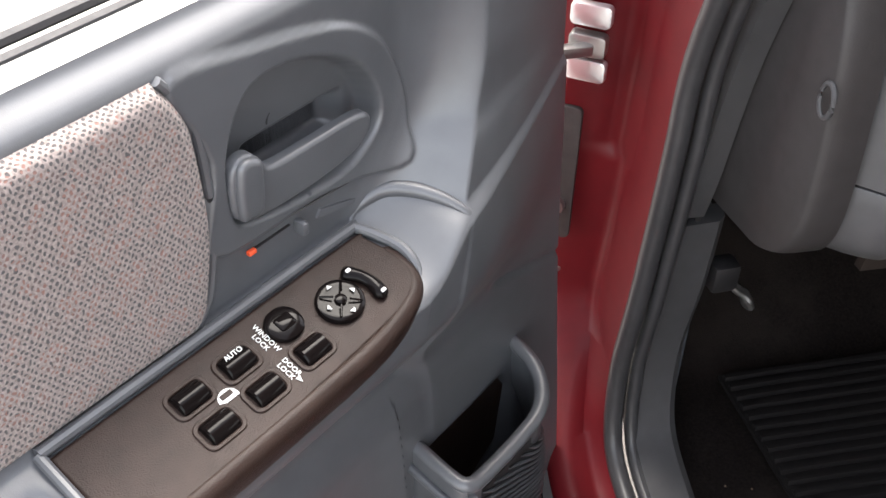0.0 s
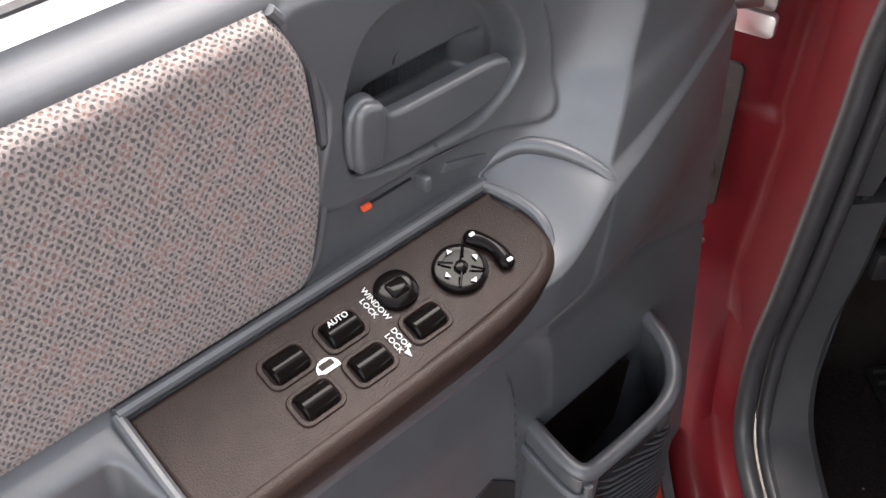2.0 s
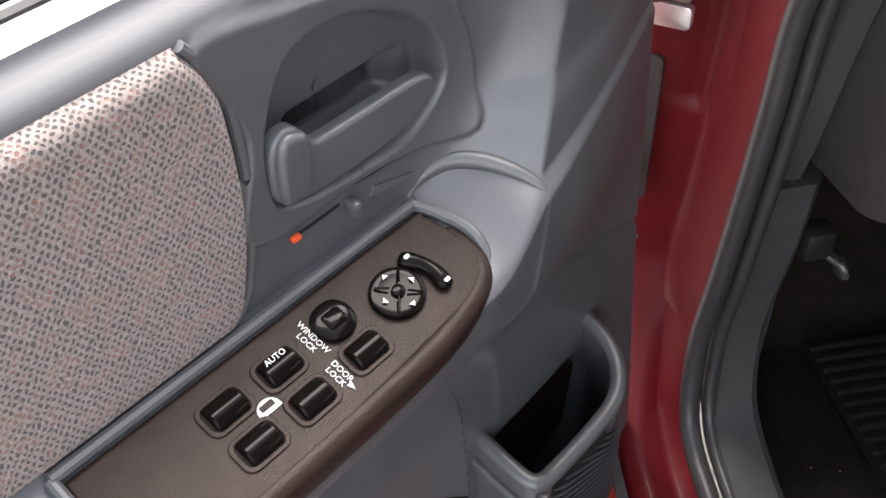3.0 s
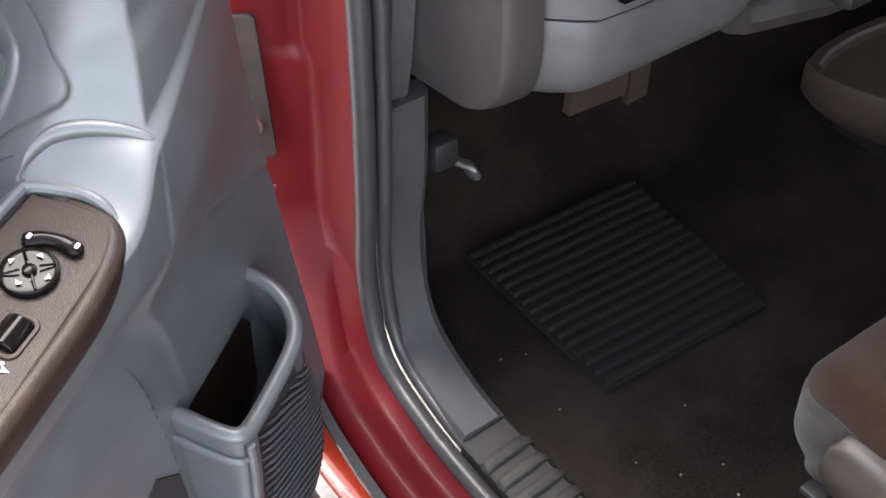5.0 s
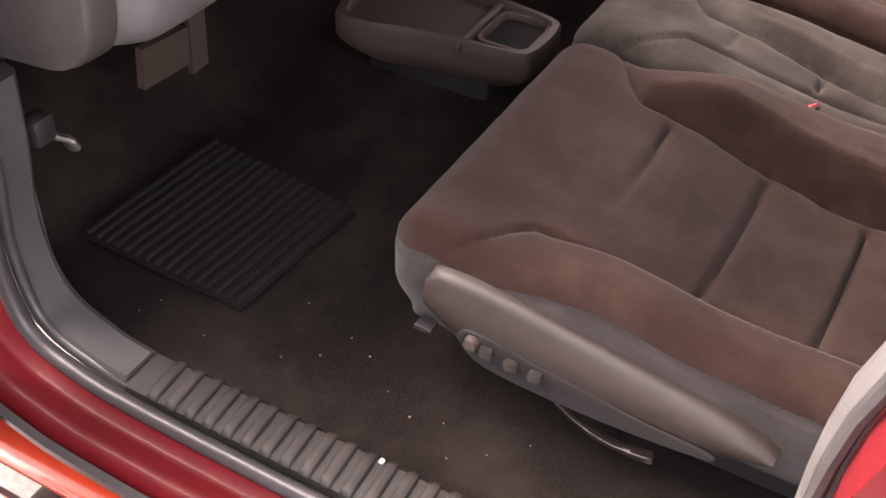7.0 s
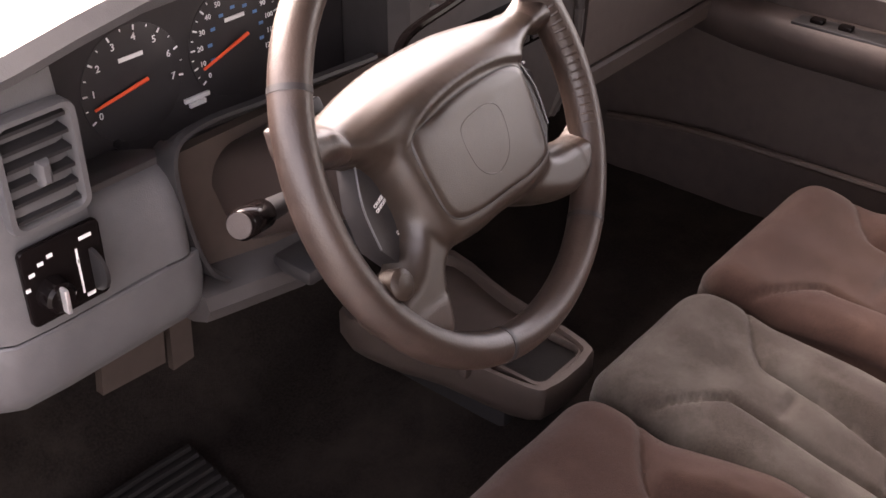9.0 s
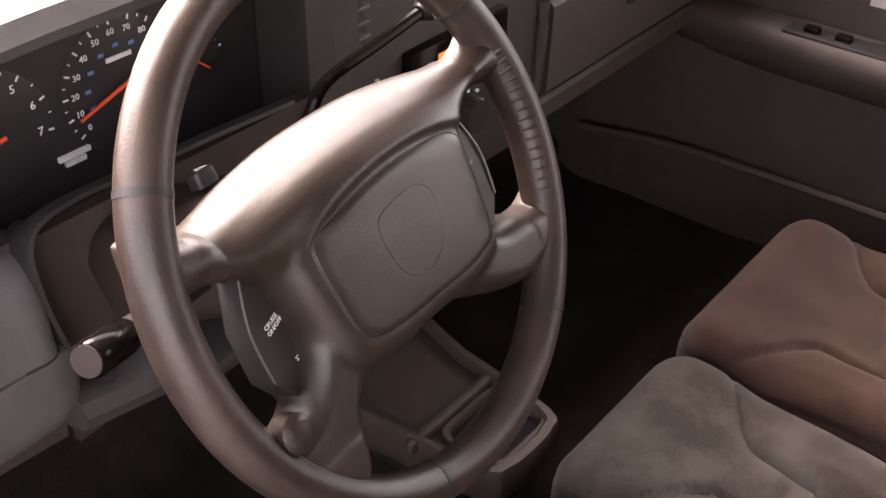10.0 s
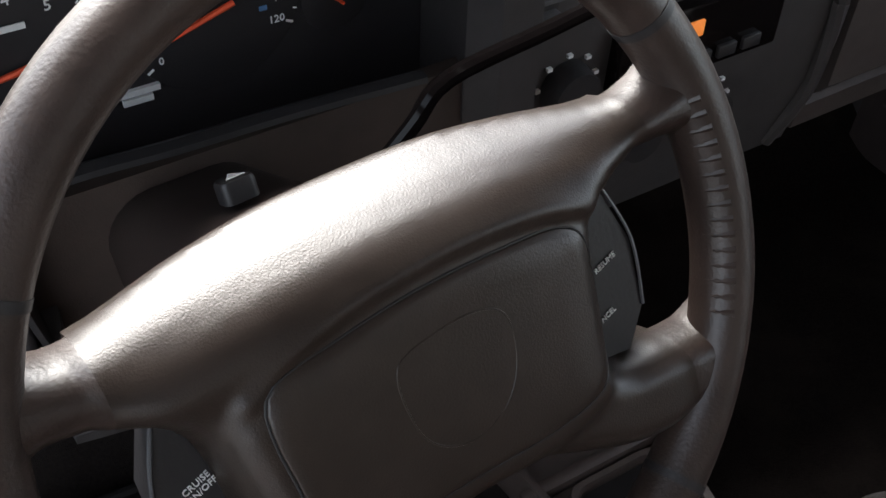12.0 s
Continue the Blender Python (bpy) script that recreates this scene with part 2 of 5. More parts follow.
def smooth_line(pts, n=8, closed=False):
    """A smooth curve through points (Catmull-Rom)."""
    pts = [Vector(p) for p in pts]
    k, out = len(pts), []
    for i in range(k if closed else k - 1):
        p0 = pts[(i - 1) % k] if closed or i else pts[0]
        p1, p2 = pts[i], pts[(i + 1) % k]
        p3 = pts[(i + 2) % k] if closed or i < k - 2 else pts[-1]
        for s in range(n):
            t = s / n
            out.append(0.5 * (2 * p1 + (p2 - p0) * t + (2 * p0 - 5 * p1 + 4 * p2 - p3) * t * t + (3 * p1 - p0 - 3 * p2 + p3) * t ** 3))
    return out if closed else out + [pts[-1]]


def rbox(lo, hi, r=0.004, seg=2, bm=None):
    """A box with rounded edges."""
    one = bmesh.new()
    lo, hi = Vector(lo), Vector(hi)
    bmesh.ops.create_cube(one, size=1.0)
    bmesh.ops.scale(one, vec=hi - lo, verts=one.verts)
    bmesh.ops.translate(one, vec=(lo + hi) / 2, verts=one.verts)
    if r:
        bmesh.ops.bevel(one, geom=one.edges[:], offset=min(r, 0.45 * min(hi - lo)), segments=seg, affect="EDGES", profile=0.5)
    if bm is None:
        return one
    data = bpy.data.meshes.new("tmp")
    one.to_mesh(data)
    one.free()
    bm.from_mesh(data)
    bpy.data.meshes.remove(data)
    return bm


def rrect(w, h, r, n=5):
    """The outline of a rounded rectangle round the origin."""
    out = []
    for cx, cy, a in ((w / 2 - r, h / 2 - r, 0), (r - w / 2, h / 2 - r, 90), (r - w / 2, r - h / 2, 180), (w / 2 - r, r - h / 2, 270)):
        out += [(cx + r * math.cos(radians(a + 90 * s / n)), cy + r * math.sin(radians(a + 90 * s / n))) for s in range(n + 1)]
    return out


def plug(outline, at, ax, ay, az, deep, lip=0.002, dome=0.0, bm=None):
    """A raised plate of the outline (in ax, ay) at a place, its top deep along az, with a rounded rim."""
    at, ax, ay, az = Vector(at), Vector(ax), Vector(ay), Vector(az)
    cx, cy = sum(p[0] for p in outline) / len(outline), sum(p[1] for p in outline) / len(outline)
    size = max(max(abs(p[0] - cx), abs(p[1] - cy)) for p in outline)

    def ring(shrink, high):
        k = 1 - shrink / size
        return [at + ax * (cx + (x - cx) * k) + ay * (cy + (y - cy) * k) + az * high for x, y in outline]

    rings = [ring(0, 0), ring(0, deep - lip), ring(lip * 0.3, deep - lip * 0.3), ring(lip, deep)]
    if dome:
        rings += [ring(size * s, deep + dome * (1 - (1 - s) ** 2)) for s in (0.3, 0.6, 0.9)]
    return loft(rings, bm=bm)


def pillow(outline, at, ax, ay, az, deep, r, bm=None):
    """A plate of the outline with a truly round edge of radius r; the edge is inset along the outline's normals."""
    at, ax, ay, az = Vector(at), Vector(ax), Vector(ay), Vector(az)
    n = len(outline)
    turn = 1 if sum(outline[i - 1][0] * outline[i][1] - outline[i][0] * outline[i - 1][1] for i in range(n)) > 0 else -1
    normals = []
    for i in range(n):
        dx, dy = outline[(i + 1) % n][0] - outline[i - 1][0], outline[(i + 1) % n][1] - outline[i - 1][1]
        w = math.hypot(dx, dy) or 1.0
        normals.append((-dy / w * turn, dx / w * turn))

    def ring(inset, high):
        return [at + ax * (x + nx * inset) + ay * (y + ny * inset) + az * high for (x, y), (nx, ny) in zip(outline, normals)]

    return loft([ring(0, 0)] + [ring(r * (1 - math.cos(radians(a))), deep - r * (1 - math.sin(radians(a)))) for a in (0, 15, 30, 45, 60, 75, 90)], bm=bm)


def collar(outer, inner, at, ax, ay, az, deep, low=0.0, bm=None):
    """A frame between two outlines of as many points, deep along az; its inner wall goes down to low."""
    at, ax, ay, az = Vector(at), Vector(ax), Vector(ay), Vector(az)
    put_ = lambda o, hgt: [at + ax * x + ay * y + az * hgt for x, y in o]
    mix = lambda k: [(a[0] + (b[0] - a[0]) * k, a[1] + (b[1] - a[1]) * k) for a, b in zip(outer, inner)]
    rings = [put_(outer, 0), put_(outer, deep * 0.7), put_(mix(0.15), deep), put_(mix(0.8), deep), put_(inner, deep * 0.75), put_(inner, low)]
    return loft(rings, caps=False, bm=bm)


def text_bm(words, at, ax, ay, size, deep=0.0004):
    """Printed words as a thin mesh, centred at a place, along ax with ay up."""
    curve = bpy.data.curves.new("words", "FONT")
    curve.body, curve.size, curve.align_x, curve.align_y, curve.extrude = words, size, "CENTER", "CENTER", deep
    curve.resolution_u = 2
    ob = bpy.data.objects.new("words", curve)
    scene.collection.objects.link(ob)
    data = bpy.data.meshes.new_from_object(ob.evaluated_get(bpy.context.evaluated_depsgraph_get()))
    bm = bmesh.new()
    bm.from_mesh(data)
    bpy.data.objects.remove(ob)
    bpy.data.curves.remove(curve)
    bpy.data.meshes.remove(data)
    ax, ay = Vector(ax).normalized(), Vector(ay).normalized()
    az = ax.cross(ay)
    m = Matrix((ax, ay, az)).transposed().to_4x4()
    m.translation = Vector(at)
    bm.transform(m)
    return bm


def sm(a, b, x):
    """A smooth step from 0 at a to 1 at b."""
    t = min(1, max(0, (x - a) / (b - a)))
    return t * t * (3 - 2 * t)


X, Y, Z = Vector((1, 0, 0)), Vector((0, 1, 0)), Vector((0, 0, 1))

# ---- the ground and the cab's shell ----


ground = bmesh.new()
ground.faces.new([ground.verts.new(p) for p in ((-60, -60, 0), (60, -60, 0), (60, 60, 0), (-60, 60, 0))])
solid("ground", ground, ASPHALT, "grey asphalt yard round the truck", "ground", "structure")

# the carpeted floor: flat, turned up at the firewall and over the tunnel
def floor_at(u, v):
    x, y = 0.085 + 1.63 * u, -1.35 + 1.95 * v
    z = 0.492 + 0.16 * sm(0.30, 0.55, y) + 0.05 * math.exp(-((x - 0.90) / 0.16) ** 2)
    z += 0.004 * noise.noise((x * 9, y * 9, 0)) + 0.05 * sm(0.14, 0.085, x) * sm(0.10, 0.30, y) - 0.006 * sm(0.12, 0.16, x) * sm(-0.1, 0.0, y)
    return (x, y, z)


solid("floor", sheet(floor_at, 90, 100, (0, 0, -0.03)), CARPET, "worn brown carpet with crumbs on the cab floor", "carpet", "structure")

fire = rbox((0.06, 0.56, 0.45), (1.76, 0.60, 1.27), 0.0)
solid("wall_firewall", fire, DASH_DARK, "dark insulated firewall behind the pedals", "wall", "structure")
rear = rbox((0.02, -1.40, 0.45), (1.80, -1.36, 1.72), 0.0)
solid("wall_rear", rear, LINING, "plain grey rear cab wall", "wall", "structure")
roof = sheet(lambda u, v: (0.06 + 1.68 * u, -1.40 + 1.55 * v, 1.735 + 0.03 * math.sin(math.pi * u)), 12, 4, (0, 0, 0.04))
solid("ceiling", roof, LINING, "plain grey cab headliner", "ceiling", "structure")
solid("wall_east", rbox((1.70, 0.30, 0.45), (1.76, 0.60, 1.26), 0.0), DASH_DARK, "dark cowl side panel of the cab", "wall", "structure")
for side, x0 in (("west", 0.0), ("east", 1.74)):
    rail = tube(smooth_line([(x0 + 0.03, -1.38, 1.72), (x0 + 0.03, -0.6, 1.75), (x0 + 0.03, -0.02, 1.72), (x0 + 0.03, 0.62, 1.30)], 6), 0.035, 8)
    solid("trim_" + side, rail, PAINT, "red roof rail and windscreen pillar", "pillar", "structure")

# the rear door post, with its grey trim
post = thing("door_post", (0.0, -0.80, 0.5), "red rear door post with a grey plastic trim", "pillar", kind="structure")
line = [(0.0, -0.76, 0.44), (0.0, -0.775, 0.75), (0.0, -0.80, 1.02), (0.01, -0.98, 1.35), (0.03, -1.10, 1.72)]
part("post", loft([[p + Vector(q) for q in ((-0.065, 0.0, 0), (0.03, 0.0, 0), (0.03, -0.14, 0), (-0.065, -0.14, 0))] for p in smooth_line(line, 5)]), PAINT, post)
part("trim", tube([p + Vector((0.045, 0.004, 0)) for p in smooth_line(line, 5)], 0.022, 10), DASH, post, "grey plastic post trim")
part("seal", tube([p + Vector((0.012, 0.012, 0)) for p in smooth_line(line, 5)], 0.008, 8), RUBBER, post, "black rubber seal")
striker = tube(smooth_line([(-0.066, -0.80, 0.87), (-0.095, -0.80, 0.87), (-0.097, -0.80, 0.93), (-0.066, -0.80, 0.93)], 4), 0.006, 8)
part("striker", striker, BRIGHT, post, "chrome latch striker")

# ---- the door opening: red jamb, rubber seal, sill ----
JAMB = smooth_line([(0.043, 0.105, 1.34), (0.043, 0.178, 1.12), (0.043, 0.190, 0.99), (0.043, 0.198, 0.89), (0.042, 0.210, 0.76), (0.040, 0.221, 0.64), (0.036, 0.195, 0.535), (0.031, 0.11, 0.503), (0.029, 0.0, 0.493), (0.028, -0.20, 0.490), (0.028, -0.45, 0.490), (0.028, -0.80, 0.490)], 8)


def along(path, section):
    """Sweep a section (x, out) along a path in the y-z plane; out points away from the opening. The section may depend on the place."""
    rings = []
    for i, p in enumerate(path):
        a, b = path[max(0, i - 1)], path[min(len(path) - 1, i + 1)]
        t = (b - a).normalized()
        out = Vector((0, -t.z, t.y)).normalized()
        rings.append([p + X * x + out * o for x, o in (section(p) if callable(section) else section)])
    return loft(rings)


SILL_FORM = ((-0.002, 0.0), (-0.012, 0.010), (-0.022, 0.020), (-0.034, 0.020), (-0.052, 0.010), (-0.068, 0.011), (-0.080, 0.022), (-0.089, 0.07), (-0.085, 0.13), (-0.002, 0.16))
POST_FORM = ((-0.002, 0.0), (0.006, 0.035), (0.012, 0.08), (0.017, 0.130), (0.015, 0.137), (0.008, 0.141), (-0.012, 0.153), (-0.050, 0.178), (-0.058, 0.26), (0.04, 0.28))
HIGH_FORM = ((-0.002, 0.0), (0.006, 0.035), (0.012, 0.08), (0.016, 0.140), (0.012, 0.150), (-0.001, 0.155), (-0.015, 0.156), (-0.050, 0.178), (-0.058, 0.26), (0.04, 0.28))


def jamb_form(p):
    """The opening's section: a flat-topped step below, a deep hinge post with a raised pad in front."""
    low, high = sm(0.66, 0.515, p.z), sm(0.862, 0.884, p.z)
    return [tuple(a + (b - a) * high + (c - a - (b - a) * high) * low for a, b, c in zip(q, h, l)) for q, h, l in zip(POST_FORM, HIGH_FORM, SILL_FORM)]


FINE = smooth_line(JAMB, 4)
jamb = thing("door_jamb", (0.0, 0.2, 0.4), "red painted door opening with a worn step and hinge post", "door frame", kind="structure")
part("sill_flange", along(FINE, jamb_form), PAINT, jamb, smooth=50)
# bonnet and wings stay out of view; added to block front light from the jamb
BODY = smooth_line([(-0.09, 0, 0.34), (-0.115, 0, 0.70), (-0.105, 0, 1.05), (-0.075, 0, 1.185), (0.0, 0, 1.235), (0.25, 0, 1.250), (0.88, 0, 1.262), (1.51, 0, 1.250), (1.76, 0, 1.235), (1.835, 0, 1.185), (1.865, 0, 1.05), (1.875, 0, 0.70), (1.85, 0, 0.34)], 4)
part("unseen_front_wings", sheet(lambda u, v: (BODY[round(u * 48)].x, 0.47 + 1.1 * v, BODY[round(u * 48)].z - 0.06 * v), 48, 6, (0, 0.0, -0.012)), PAINT, jamb, "unseen red bonnet and front wings, added to shade the jamb")
part("seal", along(JAMB, [(0.000 + 0.012 * math.cos(w), 0.002 + 0.012 * math.sin(w)) for w in (2 * math.pi * s / 12 for s in range(12))]), RUBBER, jamb, "dark rubber door seal")
part("inner_seal", along(JAMB, [(0.0245 + 0.0085 * math.cos(w), 0.002 + 0.009 * math.sin(w)) for w in (2 * math.pi * s / 12 for s in range(12))]), RUBBER, jamb, "thin inner seal bead")
part("rocker_moulding", along([p for p in JAMB if p.z < 0.53], [(-0.098, 0.020), (-0.086, 0.020), (-0.084, 0.034), (-0.096, 0.036)]), RUBBER, jamb, "dull pinkish rubber strip along the step")
part("rocker", loft([[(x, y, z) for x, z in ((-0.050, 0.460), (-0.064, 0.450), (-0.078, 0.430), (-0.080, 0.405), (-0.066, 0.378), (-0.03, 0.35), (0.015, 0.35), (0.015, 0.46))] for y in (0.42, 0.2, 0.0, -0.3, -0.85)]), CORAL, jamb, "glossy red lower sill with an orange reflection painted in")

# door hinges on the post
def hinge(z, label):
    h = thing("hinge_assembly", (0.0, 0.36, z), label, "hinge")
    along_ = Vector((0.84, -0.54, 0.0))
    side = Vector((-0.54, -0.84, 0.0))
    base = Vector((-0.006, 0.372, z))
    leaf = plug(rrect(0.046, 0.19, 0.008), base, along_, Z, side, 0.006, 0.002)
    part("body_leaf", leaf, GRIME, h, "grimy bare metal hinge leaf")
    for dz in (-0.045,):
        boss = tube([base + Z * dz + side * 0.006, base + Z * dz + side * 0.012], [0.015, 0.013], 18)
        part("washer", boss, STEEL, h, "worn steel washer")
        part("bolt", tube([base + Z * dz + side * 0.011, base + Z * dz + side * 0.018], [0.0085, 0.0075], 6), GRIME, h, "grimy bolt head")
    part("pin", tube([base - along_ * 0.036 + side * 0.012 - Z * 0.06, base - along_ * 0.036 + side * 0.012 + Z * 0.06], 0.008, 12), GRIME, h)
    return h


hinge(0.848, "grimy lower door hinge bolted to the red post")
check = thing("door_check", (0.0, 0.34, 1.03), "bright door check bracket on the hinge post", "door check")
for k, (dz, w) in enumerate(((0.0, 0.046), (0.032, 0.042), (0.066, 0.046))):
    part("bracket_plate", plug(rrect(w, 0.026, 0.006), (0.004, 0.345, 1.005 + dz), (0.80, -0.60, 0), Z, (-0.60, -0.80, 0), 0.010 + 0.004 * (k % 2), 0.003), BRIGHT if k % 2 == 0 else STEEL, check, "bright pressed bracket" if k % 2 == 0 else "")
part("arm", rbox((-0.060, 0.325, 1.028), (0.002, 0.340, 1.042), 0.004), STEEL, check, "steel check arm")

# the side step below the sill, with bright ribs
step = thing("side_step", (-0.13, 0.0, 0.33), "black side step with bright aluminium tread ribs below the sill", "running board")
part("board", rbox((-0.26, -1.2, 0.325), (-0.08, 0.42, 0.355), 0.012), DULL, step)
for k in range(7):
    part("tread_rib", tube([(-0.245 + 0.024 * k, -1.18, 0.357), (-0.245 + 0.024 * k, 0.38, 0.357)], 0.006, 8), BRIGHT, step)
for y in (-0.9, 0.1):
    part("bracket", rbox((-0.2, y, 0.30), (0.0, y + 0.05, 0.33), 0.004), DULL, step)

# the kick panel and the ribbed sill plate
kick = thing("kick_panel", (0.11, 0.2, 0.5), "grey plastic kick panel beside the driver's footwell", "trim panel")
KICK = smooth_line([(0.074, 0.231, 0.862), (0.072, 0.236, 0.76), (0.065, 0.244, 0.64), (0.055, 0.208, 0.543), (0.047, 0.12, 0.508), (0.043, 0.050, 0.502)], 8)
part("panel", along(KICK, [(0.006, 0.0), (0.010, -0.010), (0.058, -0.010), (0.068, -0.002), (0.072, 0.02), (0.006, 0.02)]), KICK_GREY, kick)
part("face", sheet(lambda u, v: (0.138 + 0.02 * u, 0.245 + 0.28 * u, 0.50 + 0.36 * v), 4, 4, (-0.01, 0, 0)), SLATE_DARK, kick)
part("pillar_trim", along(smooth_line([(0.080, 0.12, 1.30), (0.078, 0.185, 1.10), (0.076, 0.215, 0.93), (0.075, 0.228, 0.872)], 6), [(0.006, 0.006), (0.010, -0.004), (0.036, -0.006), (0.042, 0.03), (0.006, 0.03)]), KICK_GREY, kick, "grey pillar trim strip")
# no opening is cut: a black peg gives the clip hole's darkness
part("clip_hole_shade", tube([(0.107, 0.233, 0.864), (0.107, 0.226, 0.866)], 0.004, 8), DULL, kick, "black peg painted as the clip hole's shade")

plate = thing("sill_plate", (0.08, -0.3, 0.49), "dark ribbed plastic scuff plate along the door sill", "sill plate")
part("base", along([Vector((0, y, 0.496)) for y in (0.048, 0.0, -0.3, -0.6, -0.86)], [(0.044, 0.006), (0.046, -0.004), (0.052, -0.008), (0.108, -0.010), (0.115, 0.0), (0.115, 0.012), (0.044, 0.012)]), SILL_SHADED, plate)
for k in range(24):
    y = 0.004 - 0.0292 * k
    part("rib", tube(smooth_line([(0.048, y, 0.500), (0.055, y, 0.5055), (0.100, y + 0.002, 0.507), (0.112, y + 0.003, 0.500)], 4), 0.0088, 10, flat=0.62), SILL, plate)

# ---- the driver's door, open ----
DOOR = Matrix.Rotation(radians(37.0), 4, "Z")
door = thing("truck_door", DOOR, "open driver's door with slate plastic panel and tweed insert", "car door")


def dpart(name, bm, mat, parent=None, label="", smooth=35):
    return part(name, bm, mat, parent or door, label, True, smooth)


def blend(x, pairs):
    """A smooth curve through (x, value) pairs."""
    if x <= pairs[0][0]:
        return pairs[0][1]
    for i in range(len(pairs) - 1):
        (a, p), (b, q) = pairs[i], pairs[i + 1]
        if x <= b:
            slope = (q - p) / (b - a)
            before = (p - pairs[i - 1][1]) / (a - pairs[i - 1][0]) if i else slope
            after = (pairs[i + 2][1] - q) / (pairs[i + 2][0] - b) if i + 2 < len(pairs) else slope
            m0 = 0.0 if before * slope <= 0 else 2 * before * slope / (before + slope)
            m1 = 0.0 if after * slope <= 0 else 2 * after * slope / (after + slope)
            t, w = (x - a) / (b - a), b - a
            return p * (1 + 2 * t) * (1 - t) ** 2 + q * t * t * (3 - 2 * t) + w * (m0 * t * (1 - t) ** 2 + m1 * t * t * (t - 1))
    return pairs[-1][1]


CUP = [(p.x, p.y) for p in smooth_line([(-0.333, 1.260, 0), (-0.280, 1.258, 0), (-0.228, 1.228, 0), (-0.207, 1.180, 0), (-0.235, 1.152, 0), (-0.275, 1.148, 0), (-0.345, 1.158, 0), (-0.360, 1.178, 0), (-0.358, 1.222, 0)], 5, closed=True)]


def inside(poly, s, z):
    """How far a point lies inside an outline (outside: minus)."""
    best, odd = 9.0, False
    for (ax, az), (bx, bz) in zip(poly, poly[1:] + poly[:1]):
        ex, ez = bx - ax, bz - az
        t = max(0.0, min(1.0, ((s - ax) * ex + (z - az) * ez) / (ex * ex + ez * ez + 1e-12)))
        best = min(best, (s - ax - t * ex) ** 2 + (z - az - t * ez) ** 2)
        if (az > z) != (bz > z) and s < ax + ex * (z - az) / (bz - az):
            odd = not odd
    return math.sqrt(best) * (1 if odd else -1)


BEZEL = [(p.x, p.y) for p in smooth_line([(-0.398, 1.290, 0), (-0.327, 1.286, 0), (-0.251, 1.270, 0), (-0.208, 1.244, 0), (-0.186, 1.206, 0), (-0.183, 1.165, 0), (-0.200, 1.130, 0), (-0.28, 1.139, 0), (-0.380, 1.147, 0), (-0.372, 1.22, 0)], 5, closed=True)]
RIDGE_S = ((0.44, -0.150), (0.90, -0.185), (0.97, -0.208), (1.03, -0.204), (1.10, -0.183), (1.144, -0.157), (1.165, -0.142), (1.212, -0.124), (1.31, -0.108))
RIDGE_Y = ((0.44, 0.178), (0.90, 0.172), (0.95, 0.158), (1.00, 0.136), (1.04, 0.126), (1.10, 0.136), (1.144, 0.149), (1.165, 0.158), (1.212, 0.165), (1.31, 0.182))
FRONT_S = ((0.44, 0.120), (0.56, 0.105), (0.65, 0.092), (0.77, 0.073), (0.86, 0.060), (0.95, 0.049), (1.04, 0.041), (1.13, 0.033), (1.31, 0.022))


def soft_min(a, b, k):
    h = max(0.0, k - abs(a - b)) / k
    return min(a, b) - h * h * k * 0.25


def soft_max(a, b, k):
    return -soft_min(-a, -b, k)


def panel_y(s, z):
    """The inner panel's depth (towards the outside is plus) along and up the door."""
    rs, ry = blend(z, RIDGE_S), blend(z, RIDGE_Y)
    # the upper panel sweeps inwards to a rounded ridge, and the front face falls away from it
    t = min(1.0, max(0.0, (s - rs + 0.078) / 0.078))
    back = 0.213 - (0.213 - ry) * (0.12 * t + 0.88 * t ** 3) * sm(0.0, 0.3, t)
    front = ry + (0.200 - ry) * min(1.0, max(-0.3, (s - rs) / (blend(z, FRONT_S) - rs))) ** 1 if s > rs - 0.05 else -1.0
    upper = soft_max(back, front, 0.040) if s > rs - 0.05 else back
    upper += 0.020 * sm(1.288, 1.316, z) ** 2
    # the armrest: a shelf that leans to the panel, and its inner face that fades out below
    face = 0.213 - 0.086 * sm(0.925, 1.035, z) - 0.042 * sm(1.02, 0.88, z)
    face = soft_max(face, front, 0.020) if s > rs - 0.05 else face
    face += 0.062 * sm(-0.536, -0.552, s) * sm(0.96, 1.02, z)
    shelf = 0.2 + (z - 1.0925 - 0.030 * sm(-0.252, -0.180, s)) / 0.33
    arm_ = soft_max(face, shelf, 0.014)
    y = soft_min(upper, arm_, 0.016)
    if -0.42 < s < -0.16 and 1.11 < z < 1.31:
        y -= 0.005 * sm(-0.001, 0.004, inside(BEZEL, s, z))
        y += (0.015 + 0.008 * sm(1.262, 1.195, z)) * sm(-0.001, 0.009, inside(CUP, s, z)) ** 0.8
        y += 0.016 * sm(0.020, 0.010, abs(z - 1.184)) * sm(-0.330, -0.320, s) * sm(-0.222, -0.240, s)
    if s > -0.26 and z < 0.87:
        y += 0.020 * sm(0.0, 0.025, inside(MOUTH, s, z))
    if s > -0.10 and 0.86 < z < 0.95:
        y += 0.0035 * math.exp(-((z - 0.943 + 0.42 * (s + 0.09)) / 0.0045) ** 2) * sm(-0.10, -0.075, s)
    return y


def spread(t, marks):
    """A finer grid where the marks (share of the steps, place) lie close."""
    for (a, p), (b, q) in zip(marks, marks[1:]):
        if t <= b:
            return p + (q - p) * (t - a) / (b - a)
    return marks[-1][1]


MOUTH = [(-0.200, 0.800), (-0.175, 0.808), (-0.10, 0.800), (-0.045, 0.795), (-0.020, 0.760), (-0.010, 0.66), (-0.02, 0.48), (-0.20, 0.48)]


